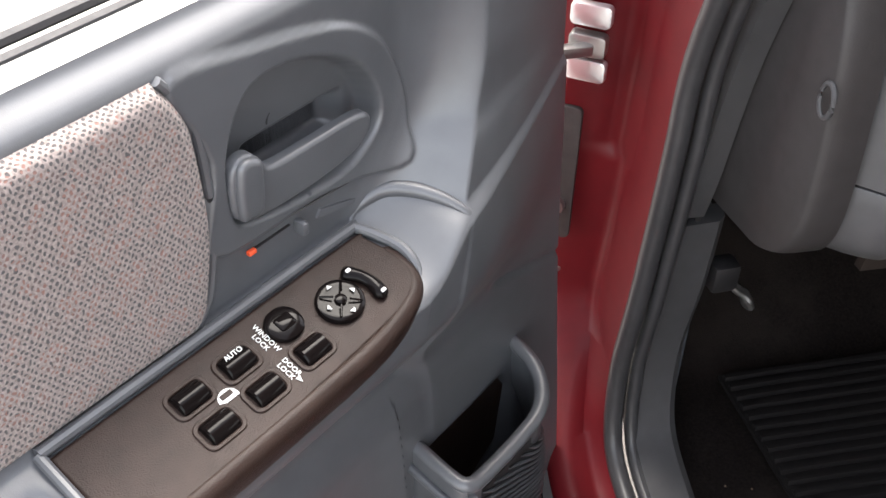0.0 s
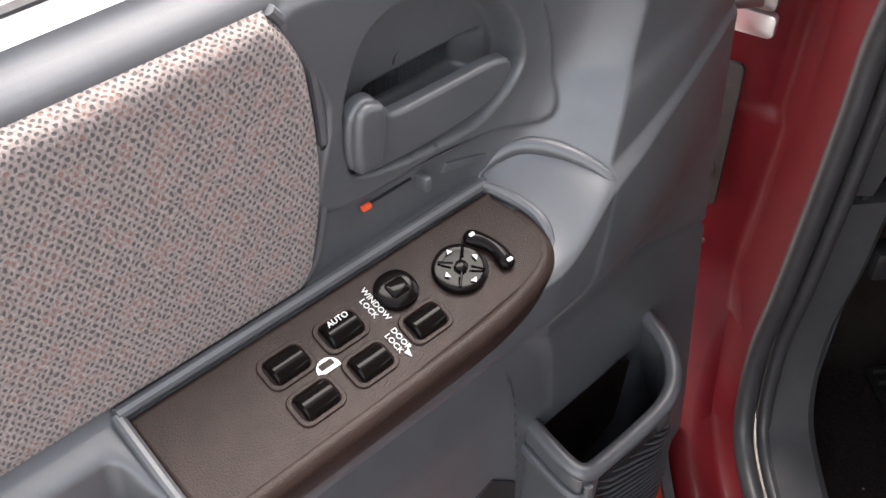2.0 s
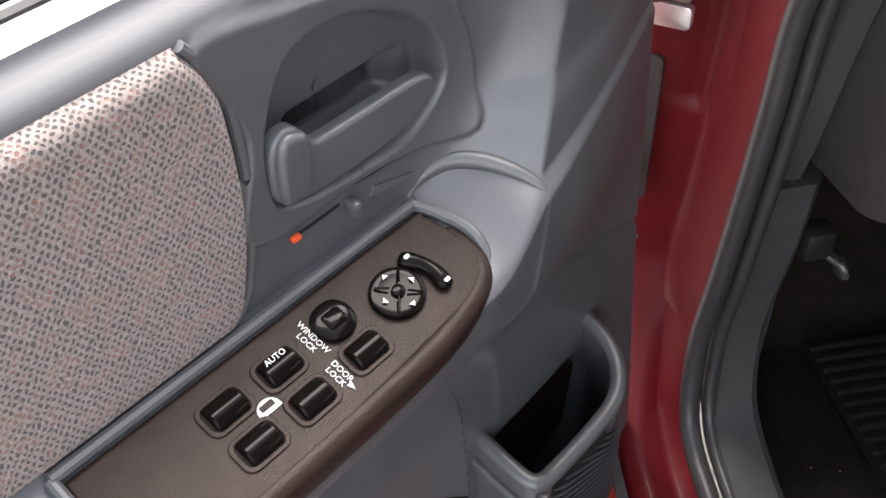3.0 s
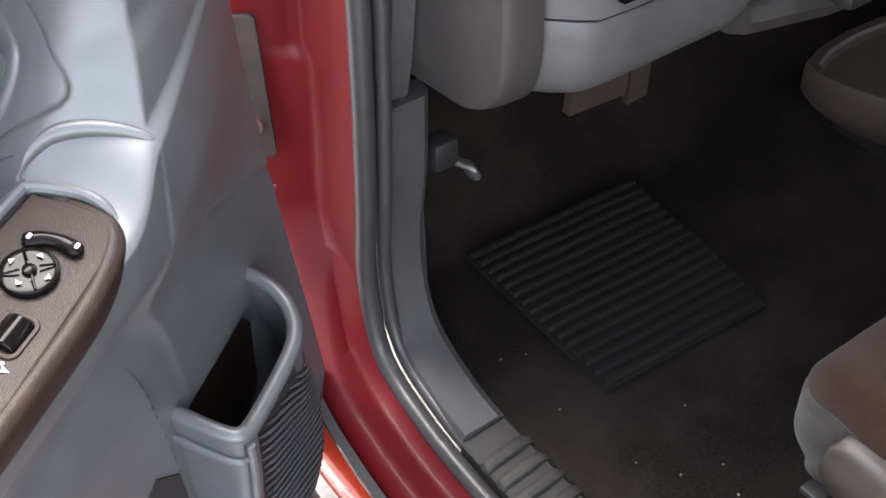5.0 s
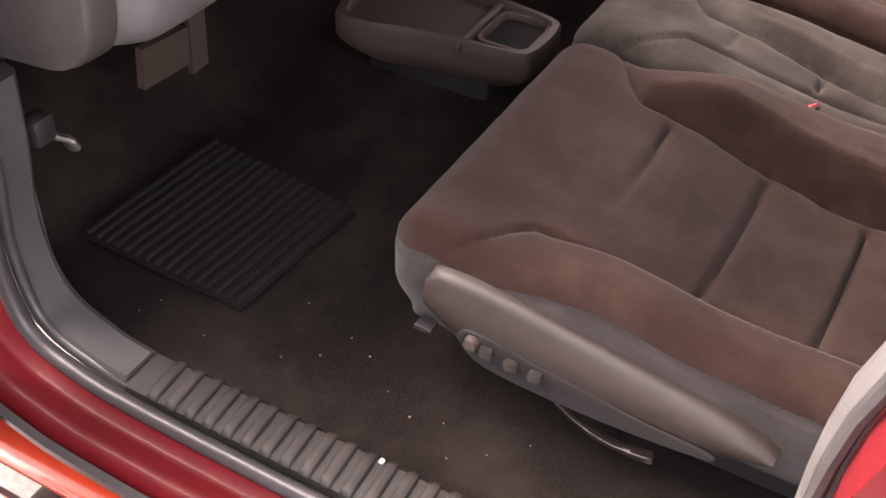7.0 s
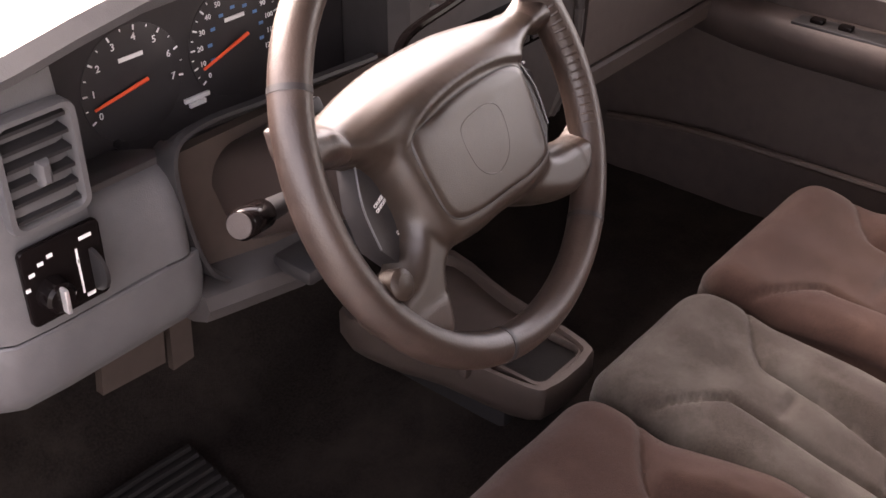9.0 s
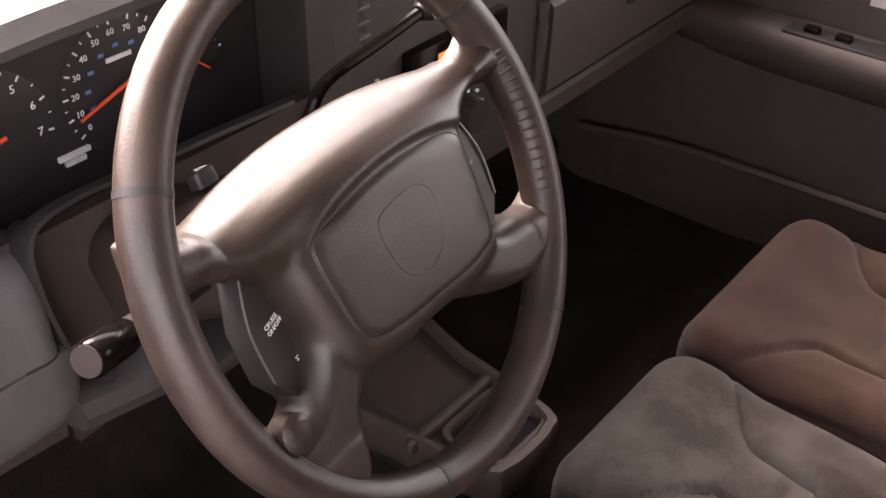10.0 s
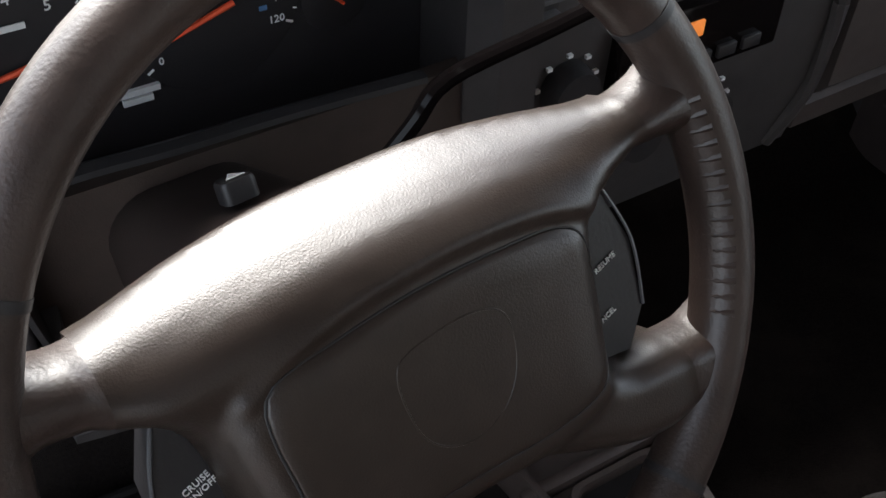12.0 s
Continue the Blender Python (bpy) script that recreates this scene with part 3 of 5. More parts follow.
def panel_at(u, v):
    s, z = spread(u, ((0, -1.02), (0.10, -0.58), (0.22, -0.42), (0.92, -0.10), (1, 0.0))), spread(v, ((0, 0.44), (0.12, 0.68), (0.36, 0.90), (0.48, 1.02), (0.70, 1.12), (0.95, 1.27), (1, 1.316)))
    s += (blend(z, FRONT_S)) * max(0.0, u - 0.86) / 0.14
    return (s, panel_y(s, z), z)


dpart("inner_panel", sheet(panel_at, 300, 300, (0, 0.012, 0)), SLATE, label="slate grey moulded door panel", smooth=60)
dpart("shell", rbox((-1.04, 0.30, 0.44), (0.030, 0.335, 1.31), 0.012), PAINT, label="red painted door shell")
dpart("hinge_edge", loft([[(s0 - 0.03, 0.214, z), (s0 + 0.003, 0.214, z), (s0 + 0.006, 0.218, z), (s0 + 0.006, 0.318, z), (s0 - 0.03, 0.318, z)] for z, s0 in ((1.31, 0.016), (1.13, 0.027), (1.04, 0.035), (0.95, 0.043), (0.86, 0.056), (0.845, 0.066), (0.78, 0.078), (0.765, 0.068), (0.65, 0.086), (0.56, 0.099), (0.44, 0.114))]), PAINT, label="red door edge")
edge_lip = dpart("edge_lip", tube(smooth_line([(0.030, 0.206, 1.12), (0.044, 0.206, 1.03), (0.052, 0.206, 0.95), (0.064, 0.206, 0.865), (0.078, 0.208, 0.838), (0.090, 0.212, 0.828)], 6), 0.0026, 8), STEEL, label="bare metal lip along the door edge")
dpart("edge_tab", plug(rrect(0.014, 0.030, 0.004), (0.048, 0.212, 1.012), X, Z, -Y, 0.004, 0.001), BRIGHT, edge_lip, "bright metal tab")
dpart("top_roll", loft([[(s, y, z) for y, z in ((0.2135, 1.283), (0.2150, 1.293), (0.2200, 1.300), (0.2290, 1.305), (0.2420, 1.309), (0.2620, 1.313), (0.2640, 1.306), (0.2640, 1.275))] for s in (-1.02, -0.5, 0.055)]), SLATE, label="rounded panel top")
ARCH = smooth_line([(-0.247, 1.094, 0), (-0.232, 1.106, 0), (-0.214, 1.1135, 0), (-0.198, 1.1135, 0), (-0.187, 1.108, 0), (-0.181, 1.098, 0)], 6)
dpart("arch_bead", tube([(q.x, panel_y(q.x, q.y) + 0.0048, q.y) for q in ARCH], [0.0026 + 0.0046 * math.sin(math.pi * k / (len(ARCH) - 1)) for k in range(len(ARCH))], 12), SLATE, label="rounded arch edge above the armrest")
dpart("window_seal", tube([(-1.02, 0.268, 1.308), (-0.5, 0.268, 1.311), (0.05, 0.268, 1.311)], 0.0065, 10), RUBBER, label="black window wiper seal")
dpart("outer_seal", tube([(-1.02, 0.289, 1.308), (-0.5, 0.289, 1.311), (0.05, 0.289, 1.311)], 0.0065, 10), RUBBER, label="outer window seal")

# tweed insert
def tweed_at(u, v):
    z = 1.100 + 0.194 * v
    right = blend(z, ((1.098, -0.404), (1.12, -0.388), (1.19, -0.377), (1.25, -0.381), (1.275, -0.390), (1.294, -0.404)))
    s = -0.98 + (right + 0.98) * u ** 0.8
    rim = min(1.0, min(v, 1 - v) * 0.194 / 0.014, (right - s) / 0.014)
    return (s, 0.2135 - 0.011 * math.sqrt(max(0.0, 1 - (1 - rim) ** 2)), z)


dpart("tweed_insert", sheet(tweed_at, 70, 40, (0, 0.012, 0)), TWEED, label="brown and grey tweed cloth insert", smooth=60)
dpart("insert_piping", tube([Vector(tweed_at(1, v / 12)) + Vector((0.003, -0.002, 0)) for v in range(13)], 0.0035, 8), SLATE, label="slate insert edge")

# armrest plate with the switches
PX, PY = Vector((1.0, 0.0, 0.0)), Vector((0.0, 1.0, 0.33)).normalized()
PZ = PX.cross(PY).normalized()


def on_plate(s, y, up=0.0):
    """The place over (s, y) on the armrest plate."""
    return Vector((s, y, 1.097 + 0.33 * (y - 0.2))) + PZ * up


EDGE = [(-0.534, 0.1985), (-0.40, 0.1985), (-0.255, 0.1985), (-0.2485, 0.195), (-0.2405, 0.168), (-0.2380, 0.150), (-0.246, 0.137), (-0.268, 0.1325), (-0.310, 0.129), (-0.41, 0.124), (-0.534, 0.1215)]
plate_pts = [(p.x, p.y) for p in smooth_line([(x, y, 0) for x, y in EDGE], 4, closed=False)]
mid_s, mid_y = -0.39, 0.162


def plate_ring(k, up):
    return [on_plate(mid_s + (s - mid_s) * (1 - (1 - k) * 0.25), mid_y + (y - mid_y) * k, up) for s, y in plate_pts]


arm = dpart("armrest_plate", loft([plate_ring(0.98, -0.075), plate_ring(1.05, -0.030), plate_ring(1.06, -0.012), plate_ring(1.02, -0.004), plate_ring(0.94, 0.0006), plate_ring(0.90, 0.0007)]), ARM, label="dark brown grained armrest top", smooth=60)
ROLL_PLAN = smooth_line([(-0.534, 0.1175, 0), (-0.41, 0.1180, 0), (-0.32, 0.1195, 0), (-0.278, 0.1245, 0), (-0.252, 0.1325, 0), (-0.2385, 0.145, 0), (-0.2350, 0.160, 0), (-0.2370, 0.176, 0)], 10)
ROLL_DROP = ((0.0, 0.031), (0.43, 0.030), (0.55, 0.026), (0.64, 0.015), (0.72, 0.009), (0.86, 0.006), (1.0, 0.004))


def roll_at(u, v):
    """The grained vinyl rolls over the armrest's inner edge and round its front corner."""
    k = u * (len(ROLL_PLAN) - 1)
    i = min(int(k), len(ROLL_PLAN) - 2)
    p = ROLL_PLAN[i].lerp(ROLL_PLAN[i + 1], k - i)
    t = (ROLL_PLAN[min(i + 2, len(ROLL_PLAN) - 1)] - ROLL_PLAN[max(i - 1, 0)]).normalized()
    n, r = Vector((t.y, -t.x, 0)), 0.009
    a = radians(90) * min(1.0, v / 0.45)
    low = max(0.0, v - 0.45) / 0.55
    q = p - n * (r * (1 - math.sin(a)) + 0.006 * low * low)
    top = on_plate(p.x, (p - n * r).y, 0.0012).z
    return (q.x, q.y, top - min(r, blend(u, ROLL_DROP)) * (1 - math.cos(a)) - max(0.0, blend(u, ROLL_DROP) - r) * low)


dpart("armrest_roll", sheet(roll_at, 90, 18, (-0.004, 0.010, -0.004)), ARM, arm, "grained vinyl rolled over the armrest's edge", 60)
lip = smooth_line([on_plate(s, y, up) for s, y, up in ((-0.536, 0.2035, 0.001), (-0.40, 0.2035, 0.001), (-0.262, 0.2035, 0.001), (-0.248, 0.201, 0.001), (-0.2365, 0.178, 0.001), (-0.2335, 0.162, 0.0), (-0.2375, 0.1465, -0.003), (-0.2480, 0.137, -0.008))], 6)
dpart("armrest_lip", tube(lip, [0.0045 * min(1.0, 0.12 + (len(lip) - 1 - k) / 12) for k in range(len(lip))], 10), SLATE, label="raised slate lip round the armrest top")
dpart("rear_lip", tube([on_plate(-0.536, 0.203, 0.0), on_plate(-0.537, 0.16, -0.001), on_plate(-0.536, 0.122, -0.006)], 0.004, 10), SLATE)


def key(name, s, y, w, h, r, mat, label="", deep=0.006, dome=0.0, parent=None, turn=0.0):
    ax, ay = (PX * math.cos(turn) + PY * math.sin(turn)), (PY * math.cos(turn) - PX * math.sin(turn))
    return dpart(name, plug(rrect(w, h, r), on_plate(s, y), ax, ay, PZ, deep, 0.0018, dome), mat, parent or arm, label)


# four window rockers and the door lock rocker, each in a scooped well
for name, s, y, words in (("window_switch", -0.400, 0.1740, "AUTO"), ("window_switch", -0.400, 0.1480, ""), ("window_switch", -0.4415, 0.1745, ""), ("window_switch", -0.4415, 0.1480, ""), ("door_lock_switch", -0.353, 0.1496, "")):
    well = dpart(name, collar(rrect(0.034, 0.0235, 0.007), rrect(0.027, 0.0175, 0.005), on_plate(s, y, 0.0), PX, PY, PZ, 0.0022, 0.0012), ARM, arm, "black rocker switch in a scooped well")
    rings = []
    for k in range(9):
        a = radians(-62 + 124 * k / 8)
        mid, top = on_plate(s, y) + PY * (0.0092 * math.sin(a)), PZ * (0.0088 * math.cos(a) - 0.0015)
        rings.append([mid - PX * 0.0115 + top * 0.8, mid - PX * 0.0105 + top, mid + PX * 0.0105 + top, mid + PX * 0.0115 + top * 0.8, mid + PX * 0.0115, mid - PX * 0.0115])
    dpart("rocker", loft(rings), BLACK, well, "glossy black rocker")
    if words:
        dpart("lettering", text_bm(words, on_plate(s, y, 0.0070) + PY * 0.0050, PX, PY, 0.0056), WHITE, well, "white lettering", 180)
wl = key("window_lock_button", -0.354, 0.1755, 0.029, 0.027, 0.0125, BLACK, "glossy black window lock button", 0.005, 0.001)
key("button_face", -0.354, 0.1755, 0.015, 0.012, 0.003, BLACK, "", 0.0072, 0.0, wl)
MS, MY = -0.309, 0.1640
disc = dpart("mirror_control", plug([(0.0195 * math.cos(radians(a)), 0.0178 * math.sin(radians(a))) for a in range(0, 360, 10)], on_plate(MS, MY), PX, PY, PZ, 0.0052, 0.0016, -0.0006), BLACK, arm, "glossy black round mirror control")
dpart("centre_button", tube([on_plate(MS, MY, 0.004), on_plate(MS, MY, 0.0066), on_plate(MS, MY, 0.0072)], [0.0045, 0.0045, 0.0030], 14), BLACK, disc)
for a in range(0, 360, 90):
    c, s_ = math.cos(radians(a)), math.sin(radians(a))
    tri = [(0.0115 * c - 0.0024 * s_, 0.0115 * s_ + 0.0024 * c), (0.0145 * c, 0.0145 * s_), (0.0115 * c + 0.0024 * s_, 0.0115 * s_ - 0.0024 * c)]
    dpart("arrow", plug(tri, on_plate(MS, MY, 0.0060), PX, PY, PZ, 0.0006, 0.0001), WHITE, disc, "white arrow")
    c, s_ = math.cos(radians(a - 45)), math.sin(radians(a - 45))
    dpart("spoke", tube([on_plate(MS, MY, 0.0075) + PX * 0.006 * c + PY * 0.006 * s_, on_plate(MS, MY, 0.0062) + PX * 0.016 * c + PY * 0.0155 * s_], 0.0008, 6), BLACK, disc)
tog = dpart("mirror_toggle", tube(smooth_line([on_plate(-0.2905, 0.1800, 0.003), on_plate(-0.2825, 0.1705, 0.004), on_plate(-0.2790, 0.1600, 0.004), on_plate(-0.2805, 0.1460, 0.003)], 5), [0.0022, 0.0052, 0.0062, 0.0061, 0.0058, 0.0055, 0.0053, 0.0052, 0.0052, 0.0053, 0.0055, 0.0058, 0.0061, 0.0062, 0.0052, 0.0022], 12, flat=0.8, up=PZ), BLACK, arm, "glossy black left-right mirror toggle")
for s, y in ((-0.2880, 0.1765), (-0.2800, 0.1495)):
    dpart("mark", plug(rrect(0.0045, 0.0027, 0.001), on_plate(s, y, 0.0082), PX, PY, PZ, 0.0006, 0.0001), WHITE, tog, "white mark")
for words, s, y in (("WINDOW\nLOCK", -0.3737, 0.1756), ("DOOR\nLOCK", -0.3767, 0.1495)):
    dpart("lettering", text_bm(words, on_plate(s, y, 0.0012), PY * -1, PX, 0.0056), WHITE, arm, "white lettering", 180)
dpart("arrow_mark", plug([(-0.002, -0.002), (0.003, 0.0), (-0.002, 0.002)], on_plate(-0.3765, 0.1397, 0.001), PY * -1, PX, PZ, 0.0006, 0.0001), WHITE, arm, "white arrow")
icon = dpart("window_symbol", plug([(0.008 * math.cos(radians(a)) if a <= 180 else (0.008 if a == 300 else -0.008), 0.007 * math.sin(radians(a)) - 0.003 if a <= 180 else -0.005) for a in list(range(0, 181, 20)) + [240, 300]], on_plate(-0.4225, 0.1620, 0.001), PX, PY, PZ, 0.0006, 0.0001), WHITE, arm, "white window symbol")
dpart("symbol_pane", plug(rrect(0.010, 0.0040, 0.001), on_plate(-0.4225, 0.1617, 0.0014), PX, PY, PZ, 0.0005, 0.0001), ARM, icon)

# door handle in its cup
lever_pts = [(p.x, p.y) for p in smooth_line([(-0.360, 1.176, 0), (-0.3595, 1.203, 0), (-0.352, 1.214, 0), (-0.340, 1.2135, 0), (-0.331, 1.203, 0), (-0.322, 1.195, 0), (-0.28, 1.1935, 0), (-0.236, 1.192, 0), (-0.223, 1.185, 0), (-0.226, 1.173, 0), (-0.245, 1.162, 0), (-0.29, 1.158, 0), (-0.335, 1.160, 0), (-0.352, 1.165, 0)], 4, closed=True)]
pull = dpart("door_handle", pillow(lever_pts, (0, 0.2145, 0), X, Z, -Y, 0.0095, 0.0036), SLATE, label="slate pull handle in its cup")
dpart("handle_knob", pillow([(p.x, p.y) for p in smooth_line([(-0.357, 1.172, 0), (-0.356, 1.205, 0), (-0.350, 1.213, 0), (-0.340, 1.2115, 0), (-0.334, 1.204, 0), (-0.336, 1.170, 0), (-0.349, 1.166, 0)], 4, closed=True)], (0, 0.212, 0), X, Z, -Y, 0.012, 0.0050), SLATE, pull, "rounded handle end")
# the shadowed gap behind the lever is blackened with a dark plug
dpart("handle_gap_shade", plug([(-0.331, 1.176), (-0.331, 1.199), (-0.290, 1.196), (-0.252, 1.197), (-0.236, 1.194), (-0.236, 1.176)], (0, 0.2510, 0), X, Z, -Y, 0.004, 0.0008), DULL, pull, "black plug painted as the shade in the gap behind the handle")
dpart("screw_cover", tube([Vector((-0.292 + 0.011 * math.cos(radians(a)), panel_y(-0.292, 1.208) - 0.0005, 1.208 + 0.011 * math.sin(radians(a)))) for a in range(60, 190, 10)], 0.0007, 5), RUBBER)
# lock slider
dpart("lock_slot", rbox((-0.342, 0.2110, 1.1310), (-0.306, 0.214, 1.1322), 0.0004), DULL, label="dark lock slot")
dpart("lock_slider", rbox((-0.302, 0.202, 1.121), (-0.295, 0.214, 1.133), 0.003), SLATE, label="lock slider")
dpart("lock_flag", rbox((-0.350, 0.2070, 1.1320), (-0.343, 0.2110, 1.1355), 0.0008), ORANGE, label="orange unlocked flag")
dpart("trim_wedge", plug([(-0.279, 1.121), (-0.275, 1.127), (-0.222, 1.111), (-0.222, 1.108)], (0, 0.214, 0), X, Z, -Y, 0.003, 0.001), SLATE)
dpart("trim_seam", tube([(-0.380, 0.2110, 1.1475), (-0.29, 0.2105, 1.139), (-0.200, 0.2125, 1.1300)], 0.0011, 6), RUBBER)

# the map pocket: a thin wall that juts out from the panel, its rounded rim and the ribbed speaker grille
RIM_PLAN = smooth_line([(-0.203, 0.196, 0), (-0.207, 0.160, 0), (-0.209, 0.124, 0), (-0.203, 0.113, 0), (-0.185, 0.111, 0), (-0.120, 0.112, 0), (-0.085, 0.116, 0), (-0.060, 0.130, 0), (-0.044, 0.152, 0), (-0.034, 0.186, 0)], 6)
LOW_PLAN = smooth_line([(-0.212, 0.204, 0), (-0.216, 0.170, 0), (-0.220, 0.134, 0), (-0.214, 0.123, 0), (-0.19, 0.121, 0), (-0.110, 0.124, 0), (-0.050, 0.132, 0), (-0.012, 0.146, 0), (0.012, 0.166, 0), (0.022, 0.200, 0)], 6)
PLAN_N = len(RIM_PLAN) - 1


def wall_at(u, v):
    """Along the wall from the panel's rear end to its front end, and up from the bottom to the rim."""
    k = u * PLAN_N
    i = min(PLAN_N - 1, int(k))
    top_, low_ = RIM_PLAN[i].lerp(RIM_PLAN[i + 1], k - i), LOW_PLAN[i].lerp(LOW_PLAN[i + 1], k - i)
    rim_z = 0.812 + 0.010 * sm(0.25, 0.0, u) + 0.010 * sm(0.75, 1.0, u) - 0.008 * math.exp(-((u - 0.55) / 0.2) ** 2)
    z = 0.44 + (rim_z - 0.44) * v
    w = sm(0.805, 0.62, z)
    p = top_.lerp(low_, w)
    back = sm(0.60, 0.46, z) * 0.030
    return Vector((p.x - back * 0.8 * u, p.y + back, z))


pocket = dpart("map_pocket", sheet(wall_at, 70, 40, (0.004, 0.010, 0)), SLATE, label="moulded map pocket jutting from the door panel", smooth=50)
dpart("pocket_rim", tube([wall_at(u / 60, 1) + Vector((0.004, 0.004, 0.0)) for u in range(61)], 0.0078, 12), SLATE, pocket, "rounded pocket rim")
dpart("ledge", tube([wall_at(u / 60, 1) + Vector((-0.006, -0.001, -0.020)) for u in range(0, 22)], [0.0055 - 0.0025 * u / 21 for u in range(22)], 10), SLATE, pocket, "lower ledge under the rim")
dpart("ledge_web", sheet(lambda u, v: wall_at(u * 0.32, 1) + Vector((-0.004, -0.001, -0.020 * v)), 14, 3, (0.006, 0.004, 0)), SLATE, pocket)


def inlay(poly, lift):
    """A thin dark sheet that follows the panel inside an outline, as painted shade."""
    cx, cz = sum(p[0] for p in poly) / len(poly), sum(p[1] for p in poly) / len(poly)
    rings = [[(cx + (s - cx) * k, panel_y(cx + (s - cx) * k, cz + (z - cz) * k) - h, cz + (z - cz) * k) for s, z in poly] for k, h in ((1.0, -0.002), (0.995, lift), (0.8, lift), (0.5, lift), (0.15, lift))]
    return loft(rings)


# dark sheets stand in for the shade inside pocket, pull cup and bin
dpart("pocket_shade", inlay([(-0.193, 0.790), (-0.175, 0.798), (-0.10, 0.790), (-0.052, 0.785), (-0.032, 0.755), (-0.030, 0.66), (-0.19, 0.62)], 0.002), ARM, pocket, "dark brown sheet painted as the pocket's inner shade")
dpart("pull_cup_shade", inlay([(-0.585, 1.030), (-0.560, 1.050), (-0.545, 1.056), (-0.543, 1.02), (-0.548, 0.965), (-0.575, 0.950), (-0.592, 0.985)], 0.002), DULL, label="dark sheet painted as shade in the pull cup behind the armrest")
dpart("bin_shade", inlay([(-0.226, 0.770), (-0.255, 0.800), (-0.285, 0.790), (-0.315, 0.755), (-0.345, 0.70), (-0.355, 0.60), (-0.34, 0.48), (-0.22, 0.48), (-0.222, 0.65)], 0.002), DULL, pocket, "black sheet painted as the door bin's inner shade")
RIB0, RIB1 = 0.47, 0.90
dpart("rib_edge", tube([wall_at(0.345 + 0.02 * (1 - v / 20), 0.98 - 0.9 * (1 - v / 20)) + Vector((-0.001, -0.003, 0)) for v in range(21)], 0.0042, 8), SLATE, pocket, "raised edge beside the grille")
dpart("grille_backing", sheet(lambda u, v: wall_at(RIB0 - 0.03 + (RIB1 - RIB0 - 0.27 * sm(0.70, 0.98, v)) * u, 0.14 + 0.83 * v) + Vector((-0.0003, -0.0007, 0)), 16, 24, (0.001, 0.003, 0)), DULL, pocket, "dark grille backing")
for k in range(42):
    start = 0.20 + 1.16 * k / 41
    line_ = []
    for i in range(13):
        v = start - 0.42 * i / 12
        u = RIB0 - 0.03 + (RIB1 - RIB0 + 0.02) * i / 12
        if 0.15 < v < 0.965 and u < RIB1 - 0.30 * sm(0.70, 0.98, v):
            line_.append(wall_at(u, v) + Vector((-0.0008, -0.0020, 0)))
    if len(line_) > 4:
        dpart("grille_rib", tube(line_, [0.0006] + [0.0022] * (len(line_) - 2) + [0.0006], 6), SLATE, pocket)
# ---- the dashboard ----
dash = thing("dashboard", (0.9, 0.3, 0.95), "grey plastic dashboard with gauges, vents and switches", "dashboard")
def hood_y(x):
    return 0.03 + 0.05 * sm(0.80, 1.0, x)
def hood_z(x):
    return 1.262 + 0.030 * sm(0.18, 0.42, x) - 0.03 * sm(0.72, 0.95, x)


top_pts = lambda x: [(x, hood_y(x) + 0.03, hood_z(x) - 0.022), (x, hood_y(x) + 0.004, hood_z(x) - 0.018), (x, hood_y(x) - 0.004, hood_z(x) - 0.006), (x, hood_y(x) + 0.006, hood_z(x) + 0.008), (x, hood_y(x) + 0.05, hood_z(x) + 0.020), (x, 0.30, hood_z(x) + 0.026), (x, 0.58, 1.265), (x, 0.58, 1.20), (x, 0.20, 1.225)]
part("top_pad", loft([top_pts(0.12 + 1.60 * k / 24) for k in range(25)]), DASH, dash, "sunlit grey dash top")
POD = [(0.128, 0.34), (0.126, 0.20), (0.132, 0.12), (0.160, 0.075), (0.188, 0.046), (0.204, 0.034), (0.24, 0.031), (0.288, 0.031), (0.303, 0.036), (0.310, 0.050), (0.335, 0.12), (0.352, 0.168), (0.352, 0.34)]
part("end_pod", loft([[(x, y + dy, z) for x, y in POD] for z, dy in ((1.016, 0.0), (1.10, 0.004), (1.245, 0.022))]), DASH, dash, "grey outboard dash panel")
BOLSTER = [(0.36, 1.012), (0.060, 1.0125), (0.033, 1.0125), (0.0310, 1.0105), (0.0305, 0.990), (0.0315, 0.968), (0.035, 0.950), (0.045, 0.932), (0.064, 0.919), (0.10, 0.910), (0.36, 0.915)]
part("lower_bolster", loft([[(x, y + back, z) for y, z in BOLSTER] for x, back in ((0.150, 0.056), (0.160, 0.044), (0.188, 0.015), (0.204, 0.003), (0.25, 0.0), (0.34, 0.0), (0.39, 0.0), (0.412, 0.004), (0.424, 0.016), (0.430, 0.04))]), DASH, dash, "grey knee bolster")
END = smooth_line([(0, y, z) for y, z in ((0.10, 1.23), (0.082, 1.16), (0.075, 1.1), (0.071, 1.03), (0.072, 0.975), (0.085, 0.935), (0.115, 0.910), (0.16, 0.900), (0.30, 0.895), (0.36, 0.95), (0.36, 1.23))], 4)
part("end_cap", loft([[(x, p.y + out * (p.y < 0.14), p.z) for p in END] for x, out in ((0.118, 0.0), (0.121, -0.0035), (0.127, -0.0065), (0.138, -0.0085), (0.160, -0.010))]), DASH_DARK, dash, "dark fuse cover with finger hole", smooth=60)
part("finger_dish", tube([(0.1175, 0.078 + 0.010 * math.cos(radians(a)), 1.109 + 0.017 * math.sin(radians(a))) for a in range(0, 360, 18)], 0.0028, 8, closed=True), DASH, dash, "worn lip of a finger hole")
